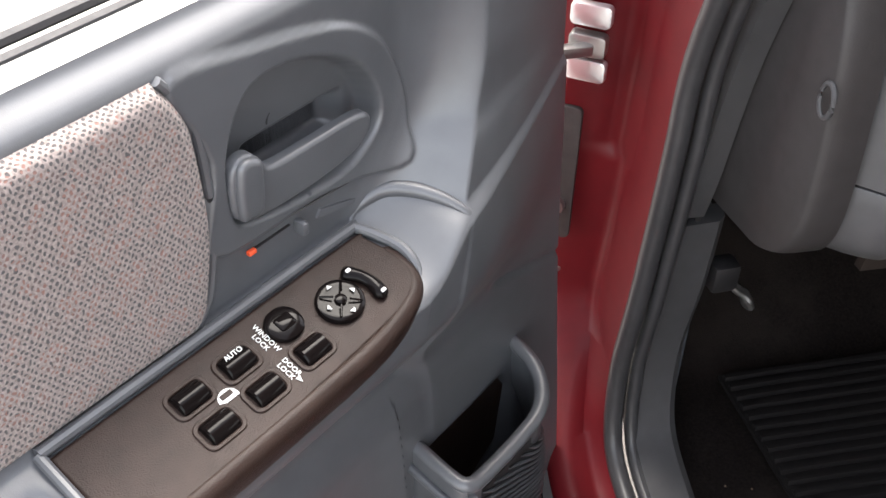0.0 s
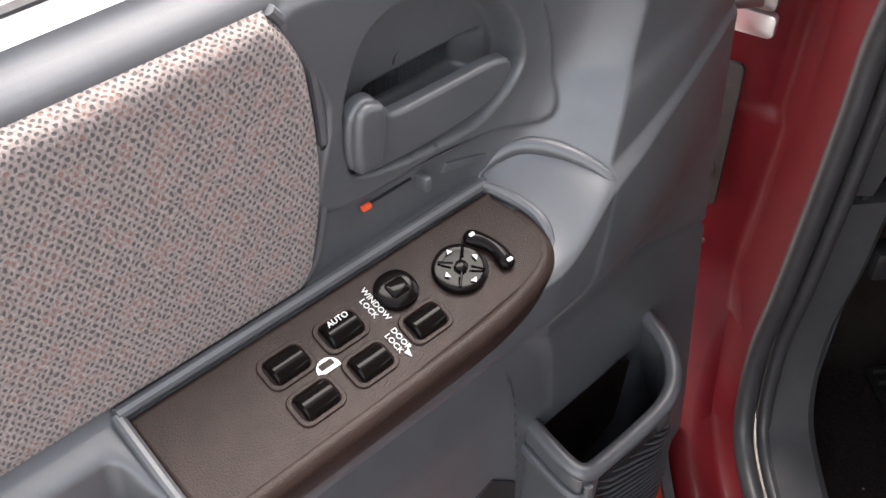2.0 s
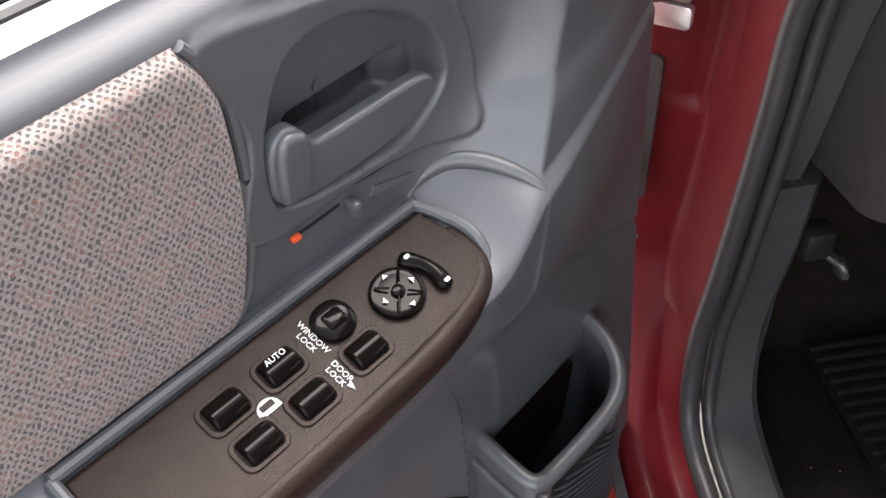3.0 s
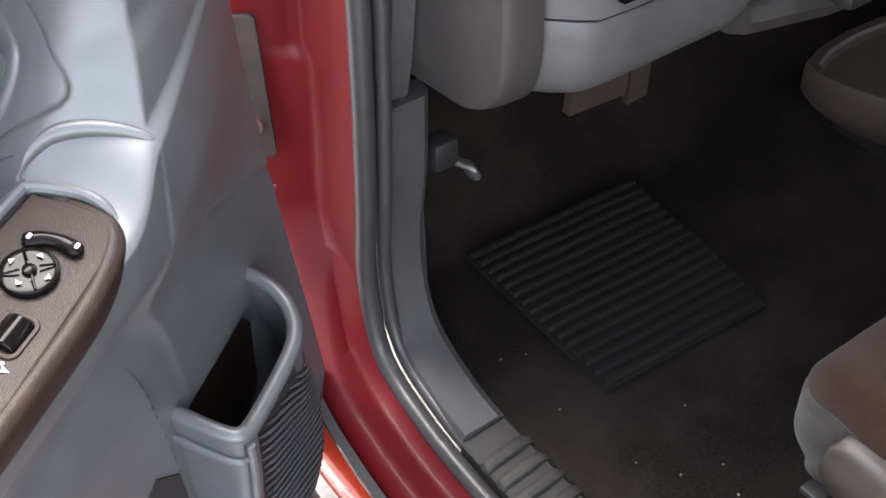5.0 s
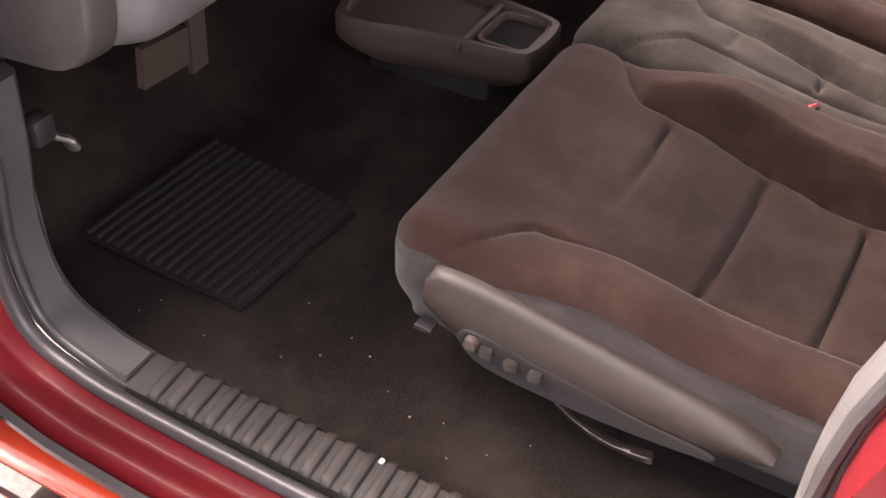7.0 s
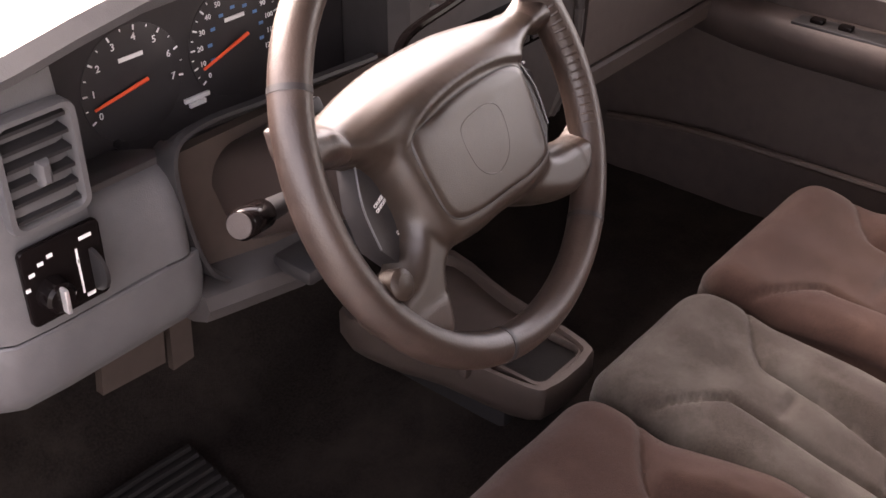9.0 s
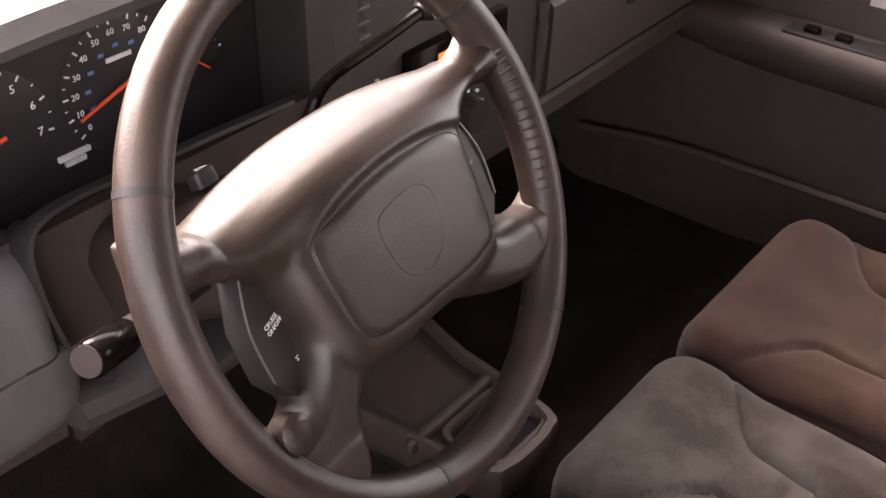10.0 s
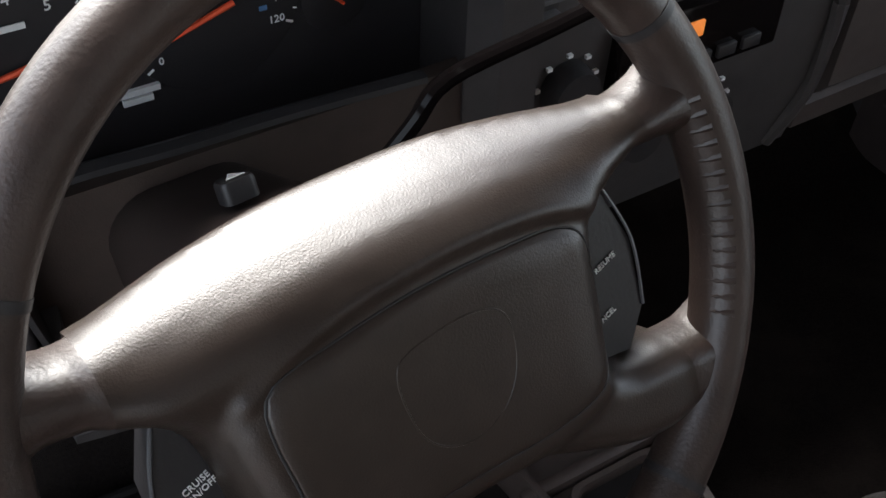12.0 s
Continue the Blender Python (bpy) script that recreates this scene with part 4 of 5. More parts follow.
# a solid black plug gives the darkness inside the finger hole
part("finger_hole_shade", plug([(0.009 * math.cos(radians(a)), 0.016 * math.sin(radians(a))) for a in range(0, 360, 18)], (0.119, 0.078, 1.109), Y, Z, -X, 0.0022, 0.0005), DULL, dash, "black plug painted as the finger hole's shade")
part("dash_face", loft([[(x, y + b, z) for y, z in ((0.10, 1.0125), (0.034, 1.0125), (0.0345, 1.04), (0.037, 1.065), (0.042, 1.085), (0.050, 1.099), (0.060, 1.106), (0.075, 1.108), (0.10, 1.098))] for x, b in ((0.290, 0.001), (0.31, 0.002), (0.335, 0.003), (0.36, 0.003), (0.38, 0.001), (0.390, -0.001), (0.398, 0.0), (0.404, 0.003), (0.408, 0.010))]), DASH, dash, "grey dash face beside the column")
# dark colour imitates the shaded shelf between dash face and gauges
part("cluster_floor_shade", loft([[(x, y, z) for y, z in ((0.064, 1.1070), (0.068, 1.1115), (0.080, 1.1120), (0.11, 1.1015), (0.167, 1.079), (0.167, 1.06), (0.105, 1.06), (0.105, 1.095))] for x in (0.300, 0.35, 0.39, 0.413)]), CLUSTER, dash, "ledge under the gauges, darkened to imitate shade")
part("face_seam", tube([(0.372, 0.0345, 1.0125), (0.390, 0.0325, 1.0125), (0.400, 0.0345, 1.0125), (0.407, 0.041, 1.0125)], 0.0012, 6), DULL, dash, "dark joint line")
# the instrument cluster
cluster = thing("instrument_cluster", (0.55, 0.165, 1.07), "dark instrument cluster with orange needles at rest", "gauges")
part("back_plate", rbox((0.352, 0.166, 0.98), (0.765, 0.185, 1.27), 0.0), CLUSTER, cluster)
part("side_wall", loft([[(x, y, z) for x, y in ((0.765, 0.20), (0.765, 0.165), (0.748, 0.075), (0.765, 0.055), (0.80, 0.055), (0.80, 0.20))] for z in (1.05, 1.15, 1.262)]), DASH_DARK, cluster, "dark cluster side wall")


def dial(cx, cz, r, start, sweep, marks, words, size, needle, needle_len, small=False):
    d = part("dial", plug([(r * math.cos(radians(a)), r * math.sin(radians(a))) for a in range(0, 360, 12)], (cx, 0.166, cz), X, Z, -Y, 0.0015, 0.001), CLUSTER, cluster, "black gauge face with white marks")
    bm = bmesh.new()
    for k in range(marks):
        a = radians(start - sweep * k / (marks - 1))
        big = k % 2 == 0
        c, s = math.cos(a), math.sin(a)
        p, q = Vector((cx + c * r * (0.90 if big else 0.94), 0.1628, cz + s * r * (0.90 if big else 0.94))), Vector((cx + c * r * 0.98, 0.1628, cz + s * r * 0.98))
        tube([p, q], 0.0011 if big else 0.0007, 4, bm=bm)
    part("tick_marks", bm, WHITE, d, "white tick marks")
    for k, w in enumerate(words):
        a = radians(start - sweep * k / max(1, len(words) - 1))
        part("numeral", text_bm(w, (cx + math.cos(a) * r * 0.78, 0.1630, cz + math.sin(a) * r * 0.78), X, Z, size), WHITE, d, "", smooth=180)
    a = radians(needle)
    tip = Vector((cx + math.cos(a) * needle_len, 0.158, cz + math.sin(a) * needle_len))
    hub = Vector((cx - math.cos(a) * needle_len * 0.25, 0.158, cz - math.sin(a) * needle_len * 0.25))
    part("needle", tube([hub, tip], [0.0024, 0.0016] if not small else [0.0014, 0.0009], 6), ORANGE, d, "orange needle")
    return d


dial(0.455, 0.0 + 1.142, 0.064, 205, 215, 15, "01234567", 0.011, 190, 0.055)
speedo = dial(0.595, 1.146, 0.066, 215, 240, 25, ["0", "10", "20", "30", "40", "50", "60", "70", "80", "90", "100", "110", "120"], 0.0085, 198, 0.056)
inner = bmesh.new()
for k in range(9):
    a = radians(200 - 215 * k / 8)
    rbox((0.595 + math.cos(a) * 0.038 - 0.003, 0.1625, 1.146 + math.sin(a) * 0.038 - 0.0018), (0.595 + math.cos(a) * 0.038 + 0.003, 0.1632, 1.146 + math.sin(a) * 0.038 + 0.0018), 0, bm=inner)
part("inner_scale", inner, BLUE, speedo, "blue inner scale")
dial(0.690, 1.128, 0.028, 150, 120, 7, "", 0.006, 140, 0.020, True)
dial(0.690, 1.195, 0.028, 150, 120, 7, "", 0.006, 140, 0.020, True)
for x, z, w in ((0.455, 1.172, 0.030), (0.595, 1.172, 0.028)):
    part("caption", rbox((x - w / 2, 0.1622, z - 0.0022), (x + w / 2, 0.1634, z + 0.0022), 0), WHITE, cluster, "tiny white caption")
for z, w in ((1.098, 0.034), (1.091, 0.022)):
    part("warning_caption", rbox((0.532 - w / 2, 0.162, z - 0.0026), (0.532 + w / 2, 0.1655, z + 0.0022), 0), WHITE, cluster, "white warning caption")
part("trip_button", tube([(0.425, 0.168, 1.083), (0.425, 0.155, 1.083)], 0.006, 12), DULL, cluster)
part("dimmer", rbox((0.362, 0.150, 1.085), (0.374, 0.166, 1.105), 0.002), DULL, cluster)

# outboard vent
vent = thing("air_vent", (0.262, 0.05, 1.12), "square grey dash vent with tilted slats", "air vent")
part("frame", collar(rrect(0.082, 0.108, 0.012), rrect(0.066, 0.094, 0.008), (0.264, 0.046, 1.171), X, Z, -Y, 0.016, -0.03), DASH, vent)
part("cavity", rbox((0.228, 0.072, 1.118), (0.300, 0.080, 1.222), 0), DULL, vent)
for k in range(6):
    z = 1.1275 + 0.0165 * k
    part("slat", loft([[(x, 0.034, z), (x, 0.0335, z + 0.0035), (x, 0.040, z + 0.0050), (x, 0.066, z + 0.0065), (x, 0.066, z + 0.004), (x, 0.040, z + 0.0005)] for x in (0.2325, 0.2955)]), DULL, vent)
for k in range(6):
    x = 0.238 + 0.0105 * k
    part("vane", rbox((x, 0.054, 1.122), (x + 0.0015, 0.074, 1.22), 0), DULL, vent)
part("tab", loft([[(0.264 + a * sx, y, 1.168 + b * sz) for a, b in ((-0.006, -0.012), (0.006, -0.012), (0.007, 0.0), (0.006, 0.012), (-0.006, 0.012), (-0.007, 0.0))] for y, sx, sz in ((0.050, 0.9, 0.9), (0.032, 1.0, 1.0), (0.028, 0.8, 0.9), (0.026, 0.4, 0.7))]), DASH, vent, "grey adjusting tab")

# headlamp switch
lamp_switch = thing("headlamp_switch", (0.261, 0.03, 1.03), "black headlamp switch panel with rotary knob", "switch")
part("panel", plug(rrect(0.082, 0.080, 0.006), (0.261, 0.0305, 1.068), X, Z, -Y, 0.006, 0.002), BLACK, lamp_switch)
part("knob", tube([(0.243, 0.026, 1.058), (0.243, 0.009, 1.058), (0.243, 0.006, 1.058)], [0.0165, 0.015, 0.012], 20), BLACK, lamp_switch)
part("knob_grip", rbox((0.2405, -0.002, 1.045), (0.2455, 0.012, 1.071), 0.002), BRIGHT, lamp_switch, "bright grip bar")
part("wheel", tube([(0.286, 0.024, 1.06), (0.290, 0.024, 1.06)], 0.022, 18), DULL, lamp_switch, "dimmer thumbwheel")
for x, z, w in ((0.228, 1.083, 0.008), (0.238, 1.090, 0.008), (0.248, 1.094, 0.008), (0.285, 1.096, 0.018), (0.222, 1.070, 0.006), (0.281, 1.036, 0.012), (0.274, 1.075, 0.004)):
    part("symbol", rbox((x - w * 0.36, 0.0238, z - 0.0018), (x + w * 0.36, 0.0248, z + 0.0018), 0), WHITE, lamp_switch, "white symbol")
part("marker", rbox((0.2730, 0.0238, 1.040), (0.2750, 0.0248, 1.088), 0), WHITE, lamp_switch, "white marker line")

# the recess round the column
recess = thing("column_surround", (0.55, 0.12, 0.93), "brown plastic panel round the steering column", "trim panel")
part("back", rbox((0.406, 0.078, 0.93), (0.80, 0.092, 1.098), 0.0), BROWN, recess)
RIM = smooth_line([(0.452, 0.040, 0.952), (0.432, 0.040, 0.972), (0.418, 0.040, 1.008), (0.409, 0.040, 1.050), (0.404, 0.040, 1.090), (0.406, 0.041, 1.118), (0.420, 0.042, 1.133), (0.458, 0.043, 1.137), (0.52, 0.045, 1.132), (0.60, 0.05, 1.126), (0.70, 0.05, 1.12)], 6)
rings = []
for i, p in enumerate(RIM):
    t = (RIM[min(i + 1, len(RIM) - 1)] - RIM[max(i - 1, 0)]).normalized()
    o = Vector((-t.z, 0, t.x)).normalized()
    rings.append([p - o * 0.002, p - Y * 0.003, p + o * 0.004 - Y * 0.002, p + o * 0.005 + Y * 0.006, p + o * (0.006 - 0.012 * max(0.0, o.z)) + Y * 0.022, p - o * (0.002 + 0.030 * max(0.0, o.z)) + Y * 0.045])
part("rim", loft(rings), DULL, recess, "black rim round the recess")
part("lower_lip", loft([[(x, y, z) for y, z in ((0.13, 0.962 - d), (0.050, 0.955 - d), (0.034, 0.947 - d), (0.029, 0.932 - d), (0.036, 0.915 - d), (0.060, 0.905 - d), (0.13, 0.900 - d))] for x, d in ((0.412, -0.004), (0.43, 0.0), (0.49, 0.012), (0.55, 0.024), (0.62, 0.03), (0.80, 0.03))]), DASH_DARK, recess)
part("lower_tray", rbox((0.52, -0.01, 0.925), (0.66, 0.05, 0.945), 0.006), DULL, recess)

# centre stack
stack = thing("centre_stack", (0.95, 0.1, 0.85), "dark centre stack with vents, radio and heater knobs", "dashboard")
part("body", loft([[(x, y, z) for y, z in ((0.34, 1.24), (0.085, 1.24), (0.075, 1.10), (0.080, 0.95), (0.10, 0.86), (0.34, 0.84))] for x in (0.765, 0.80, 1.14, 1.165)]), DASH_DARK, stack)
part("side_bezel", tube(smooth_line([(1.150, 0.085, 1.235), (1.155, 0.072, 1.1), (1.155, 0.078, 0.95), (1.14, 0.10, 0.865)], 5), 0.008, 8), DASH_DARK, stack)
part("radio", rbox((0.888, 0.062, 1.028), (1.066, 0.09, 1.095), 0.003), BLACK, stack, "black radio")
part("radio_display", rbox((0.934, 0.0595, 1.066), (0.972, 0.064, 1.081), 0.001), glow("radio_glow", (0.9, 0.26, 0.05), 0.07), stack, "lit orange radio display")
for k in range(5):
    part("radio_key", rbox((0.910 + 0.028 * k, 0.058, 1.036), (0.930 + 0.028 * k, 0.064, 1.048), 0.001), DULL, stack)
for x, z in ((0.845, 1.05), (0.845, 0.975), (0.925, 0.975), (1.005, 0.975)):
    part("heater_knob", tube([(x, 0.078, z), (x, 0.056, z)], [0.024, 0.021], 20), DULL, stack)
    ring = bmesh.new()
    for a in range(-30, 211, 40):
        c, s = math.cos(radians(a)), math.sin(radians(a))
        rbox((x + 0.029 * c - 0.0022, 0.072, z + 0.029 * s - 0.0015), (x + 0.029 * c + 0.0022, 0.0755, z + 0.029 * s + 0.0015), 0, bm=ring)
    part("dial_marks", ring, WHITE, stack, "white dial marks")
for x0 in (0.775, 1.095):
    part("vent_cavity", rbox((x0, 0.070, 1.12), (x0 + 0.05, 0.078, 1.215), 0), DULL, stack)
    for k in range(6):
        z = 1.126 + 0.0155 * k
        part("vent_slat", rbox((x0 + 0.002, 0.060, z), (x0 + 0.048, 0.072, z + 0.004), 0.001), DASH, stack)

# glove box side
glove = thing("glove_box", (1.4, 0.1, 0.9), "grey passenger dash with a closed glove box", "glove box")
part("upper", loft([[(x, y, z) for y, z in ((0.34, 1.24), (0.10, 1.235), (0.080, 1.15), (0.080, 1.06), (0.34, 1.06))] for x in (1.17, 1.3, 1.6, 1.715)]), GLOVE, glove)
part("lid", loft([[(x, y, z) for y, z in ((0.34, 1.055), (0.088, 1.055), (0.078, 1.047), (0.082, 0.925), (0.094, 0.915), (0.34, 0.915))] for x in (1.19, 1.3, 1.6, 1.68)]), GLOVE, glove)
part("latch", rbox((1.38, 0.070, 0.99), (1.46, 0.084, 1.012), 0.003), DASH_DARK, glove)
part("lower_edge", loft([[(x, y, z) for y, z in ((0.34, 0.906), (0.098, 0.906), (0.092, 0.901), (0.096, 0.872), (0.16, 0.85), (0.34, 0.85))] for x in (1.17, 1.3, 1.6, 1.715)]), GLOVE, glove)
# ---- the steering wheel ----
WX, WY, WZ = Vector((0.9952, 0.0980, 0.0)), Vector((-0.0453, 0.4605, 0.8865)), Vector((0.0869, -0.8822, 0.4628))
WHEEL = Matrix((WX, WY, WZ)).transposed().to_4x4()
WHEEL.translation = Vector((0.5547, -0.1891, 1.1674))
wheel = thing("steering_wheel", WHEEL, "worn brown-black leather steering wheel with vinyl hub", "steering wheel")


def wpart(name, bm, mat, parent=None, label="", smooth=40):
    return part(name, bm, mat, parent or wheel, label, True, smooth)


def arc(a0, a1, n, r=0.2015):
    return [(r * math.cos(radians(a0 + (a1 - a0) * k / n)), r * math.sin(radians(a0 + (a1 - a0) * k / n)), 0.0) for k in range(n + 1)]


wpart("rim", tube(arc(0, 360, 96)[:-1], 0.0172, 18, closed=True, flat=1.12), LEATHER, label="worn leather rim")
HUB = [(-0.196, 0.084), (-0.176, 0.075), (-0.150, 0.069), (-0.10, 0.078), (-0.05, 0.084), (0.0, 0.085), (0.05, 0.083), (0.10, 0.076), (0.145, 0.068), (0.172, 0.073), (0.196, 0.082), (0.198, 0.034), (0.172, 0.037), (0.140, 0.037), (0.112, 0.030), (0.100, 0.0), (0.098, -0.045), (0.106, -0.066), (0.136, -0.071), (0.168, -0.074), (0.190, -0.070), (0.176, -0.108), (0.140, -0.126), (0.105, -0.122), (0.066, -0.106), (0.026, -0.091), (-0.057, -0.086), (-0.092, -0.099), (-0.112, -0.150), (-0.150, -0.142), (-0.182, -0.098), (-0.168, -0.084), (-0.140, -0.076), (-0.118, -0.052), (-0.114, -0.014), (-0.126, 0.018), (-0.150, 0.031), (-0.176, 0.035), (-0.198, 0.030)]
outline = np.array([(p.x, p.y) for p in smooth_line([(x, y, 0) for x, y in HUB], 3, closed=True)])


def depth_in(poly, px, py):
    """For many points: the distance inside an outline (outside: minus) and the nearest place on it."""
    best, near, odd = np.full(px.shape, 9.0), np.zeros(px.shape + (2,)), np.zeros(px.shape, bool)
    for (ax, ay), (bx, by) in zip(poly, np.roll(poly, -1, 0)):
        ex, ey = bx - ax, by - ay
        t = np.clip(((px - ax) * ex + (py - ay) * ey) / (ex * ex + ey * ey + 1e-12), 0, 1)
        qx, qy = ax + t * ex, ay + t * ey
        d = np.hypot(px - qx, py - qy)
        hit = d < best
        best[hit] = d[hit]
        near[hit] = np.stack((qx, qy), -1)[hit]
        odd ^= ((ay > py) != (by > py)) & (px < ax + ex * (py - ay) / (by - ay + 1e-12))
    return np.where(odd, best, -best), near


COVER = np.array([(p.x, p.y) for p in smooth_line([(-0.112, 0.026, 0), (-0.06, 0.042, 0), (0.0, 0.048, 0), (0.06, 0.044, 0), (0.100, 0.032, 0), (0.102, 0.0, 0), (0.098, -0.045, 0), (0.092, -0.078, 0), (0.05, -0.090, 0), (0.0, -0.088, 0), (-0.05, -0.088, 0), (-0.092, -0.076, 0), (-0.110, -0.03, 0)], 5, closed=True)])
CREASE = np.array([(p.x, p.y) for p in smooth_line([(-0.098, 0.024, 0), (-0.053, 0.041, 0), (0.009, 0.047, 0), (0.065, 0.042, 0), (0.100, 0.030, 0)], 8)])


def hub_z(px, py):
    """The wheel's hub and spokes as one soft form over the wheel's plane."""
    d, near = depth_in(outline, px, py)
    d = np.maximum(d, 0)
    k = np.clip(d / 0.0165, 0, 1)
    z = -0.020 + 0.032 * np.sqrt(1 - (1 - k) ** 2)
    # the upper bar rolls far back from its crest
    top_ = np.interp(px, outline[:33, 0], outline[:33, 1])
    mid = np.clip(1 - np.abs((px + 0.004) / 0.150) ** 2.4, 0, 1)
    b = np.clip((top_ - py) / 0.0200, 0, 1)
    bar = -0.030 + 0.044 * (b - 0.12 * np.exp(-((b - 1) / 0.25) ** 2)) + 0.010 * np.clip((top_ - 0.016 - py) / 0.020, 0, 1) + 0.044 * 0.12 * np.clip((top_ - 0.0200 - py) / 0.008, 0, 1)
    upper_ = mid ** 0.6 * np.clip((py - 0.005) / 0.03, 0, 1)
    z = z * (1 - upper_) + bar * upper_
    dc, _ = depth_in(COVER, px, py)
    cover_ = np.clip(dc / 0.020, 0, 1)
    swell = -0.010 + 0.0335 * np.sqrt(1 - (1 - cover_) ** 2) + np.minimum(dc, 0) * 2.0
    gap = np.maximum(0.008 - np.abs(z - swell), 0) / 0.008
    z = np.maximum(z, swell) + gap * gap * 0.002
    dl_ = np.min(np.hypot(px[..., None] - CREASE[:, 0], py[..., None] - CREASE[:, 1]), -1)
    z += 0.0036 * np.exp(-(dl_ / 0.0050) ** 2) - 0.0018 * np.exp(-((py - np.interp(px, CREASE[:, 0], CREASE[:, 1]) + 0.007) / 0.004) ** 2) * (np.abs(px) < 0.1)
    grip = np.where(py > 0, np.abs(px) > 0.1476, np.where(px > 0, px > 0.1476, py < -0.1124))
    return z + 0.0012 * grip * (d > 0.001), d, near, grip


step_ = 0.0025
gx_, gy_ = np.meshgrid(np.arange(-0.200, 0.2001, step_), np.arange(-0.155, 0.0901, step_), indexing="ij")
raw, near_ = depth_in(outline, gx_, gy_)
hx_, hy_ = np.where(raw < 0, near_[..., 0], gx_), np.where(raw < 0, near_[..., 1], gy_)
hz_, _, _, grip_ = hub_z(hx_, hy_)
for _ in range(3):
    soft_ = hz_.copy()
    soft_[1:-1, 1:-1] = (4 * hz_[1:-1, 1:-1] + hz_[2:, 1:-1] + hz_[:-2, 1:-1] + hz_[1:-1, 2:] + hz_[1:-1, :-2]) / 8
    hz_ = np.where(raw > 0.004, soft_, hz_)
hub_bms = {"hub": bmesh.new()}
made_ = {}
for i in range(gx_.shape[0] - 1):
    for j in range(gx_.shape[1] - 1):
        quad = ((i, j), (i + 1, j), (i + 1, j + 1), (i, j + 1))
        if max(raw[q] for q in quad) <= 0 or min(raw[q] for q in quad) < -0.0045:
            continue
        which = "hub"
        if grip_[i, j]:
            which = ("upper" if hy_[i, j] > 0 else "lower") + ("_a" if hx_[i, j] < 0 else "_b")
        bm = hub_bms.setdefault(which, bmesh.new())
        vs = []
        for q in quad:
            if (which, q) not in made_:
                made_[which, q] = bm.verts.new((hx_[q], hy_[q], hz_[q]))
            vs.append(made_[which, q])
        bm.faces.new(vs)
for which, bm in hub_bms.items():
    bmesh.ops.remove_doubles(bm, verts=bm.verts, dist=0.0002)
    rims = [e for e in bm.edges if len(e.link_faces) == 1]
    down = bmesh.ops.extrude_edge_only(bm, edges=rims)["geom"]
    for v in down:
        if isinstance(v, bmesh.types.BMVert):
            v.co.z = min(v.co.z - 0.004, -0.030) if which == "hub" else -0.021
    if which == "hub":
        wpart("hub", bm, HORN, label="brown vinyl hub and spokes", smooth=60)
    else:
        wpart("spoke_grip", bm, LEATHER, label="worn leather wrap over a spoke", smooth=60)
PADQ = smooth_line([(-0.090, 0.022, 0), (-0.055, 0.031, 0), (-0.01, 0.036, 0), (0.04, 0.035, 0), (0.076, 0.030, 0), (0.088, 0.015, 0), (0.088, -0.03, 0), (0.082, -0.058, 0), (0.05, -0.067, 0), (0.0, -0.066, 0), (-0.046, -0.064, 0), (-0.080, -0.054, 0), (-0.090, -0.02, 0)], 5, closed=True)
def on_hub(p, up=0.0):
    z, _, _, _ = hub_z(np.array([p[0]]), np.array([p[1]]))
    return Vector((p[0], p[1], float(z[0]) + up))


pad = wpart("airbag_cover", loft([[on_hub((0.001 + (p.x - 0.001) * k, -0.016 + (p.y + 0.016) * k), h) for p in PADQ] for k, h in ((1.0, -0.002), (1.0, 0.0004), (0.985, 0.0014), (0.9, 0.0018), (0.7, 0.0022), (0.4, 0.0026), (0.1, 0.0027))]), HORN, label="brown vinyl airbag cover", smooth=60)
wpart("cover_groove", tube([on_hub((p.x * 1.006, p.y * 1.006), 0.0002) for p in PADQ], 0.0007, 6, closed=True), DULL, pad, "dark groove round the cover")
BADGE = smooth_line([(-0.030, 0.007, 0), (-0.005, 0.014, 0), (0.020, 0.013, 0), (0.032, 0.003, 0), (0.031, -0.020, 0), (0.020, -0.038, 0), (0.0, -0.046, 0), (-0.020, -0.039, 0), (-0.030, -0.022, 0)], 5, closed=True)
wpart("badge_outline", tube([on_hub((p.x, p.y), 0.0024) for p in BADGE], 0.0006, 6, closed=True), HORN, pad, "plain raised badge outline")
for name, a0, a1 in (("grip_seam", 148, 149.5), ("grip_seam", 31, 32.5), ("grip_seam", 251, 252.5), ("grip_seam", 309, 310.5)):
    wpart(name, tube(arc(a0, a1, 2), 0.0177, 18, flat=1.12), DULL)
wpart("spoke_cap", tube([(-0.162, -0.076, 0.004), (-0.162, -0.075, 0.018), (-0.162, -0.075, 0.022)], [0.015, 0.014, 0.009], 16), HORN, label="grey rounded spoke cap")
# finger ridges on the inner right of the rim
for k in range(15):
    a = 17 - 2.7 * k
    c, s = math.cos(radians(a)), math.sin(radians(a))
    wpart("finger_ridge", tube(smooth_line([(0.192 * c, 0.192 * s, -0.013), (0.1872 * c, 0.1872 * s, -0.002), (0.1888 * c, 0.1888 * s, 0.009), (0.195 * c, 0.195 * s, 0.0165)], 3), 0.0026, 8), LEATHER)
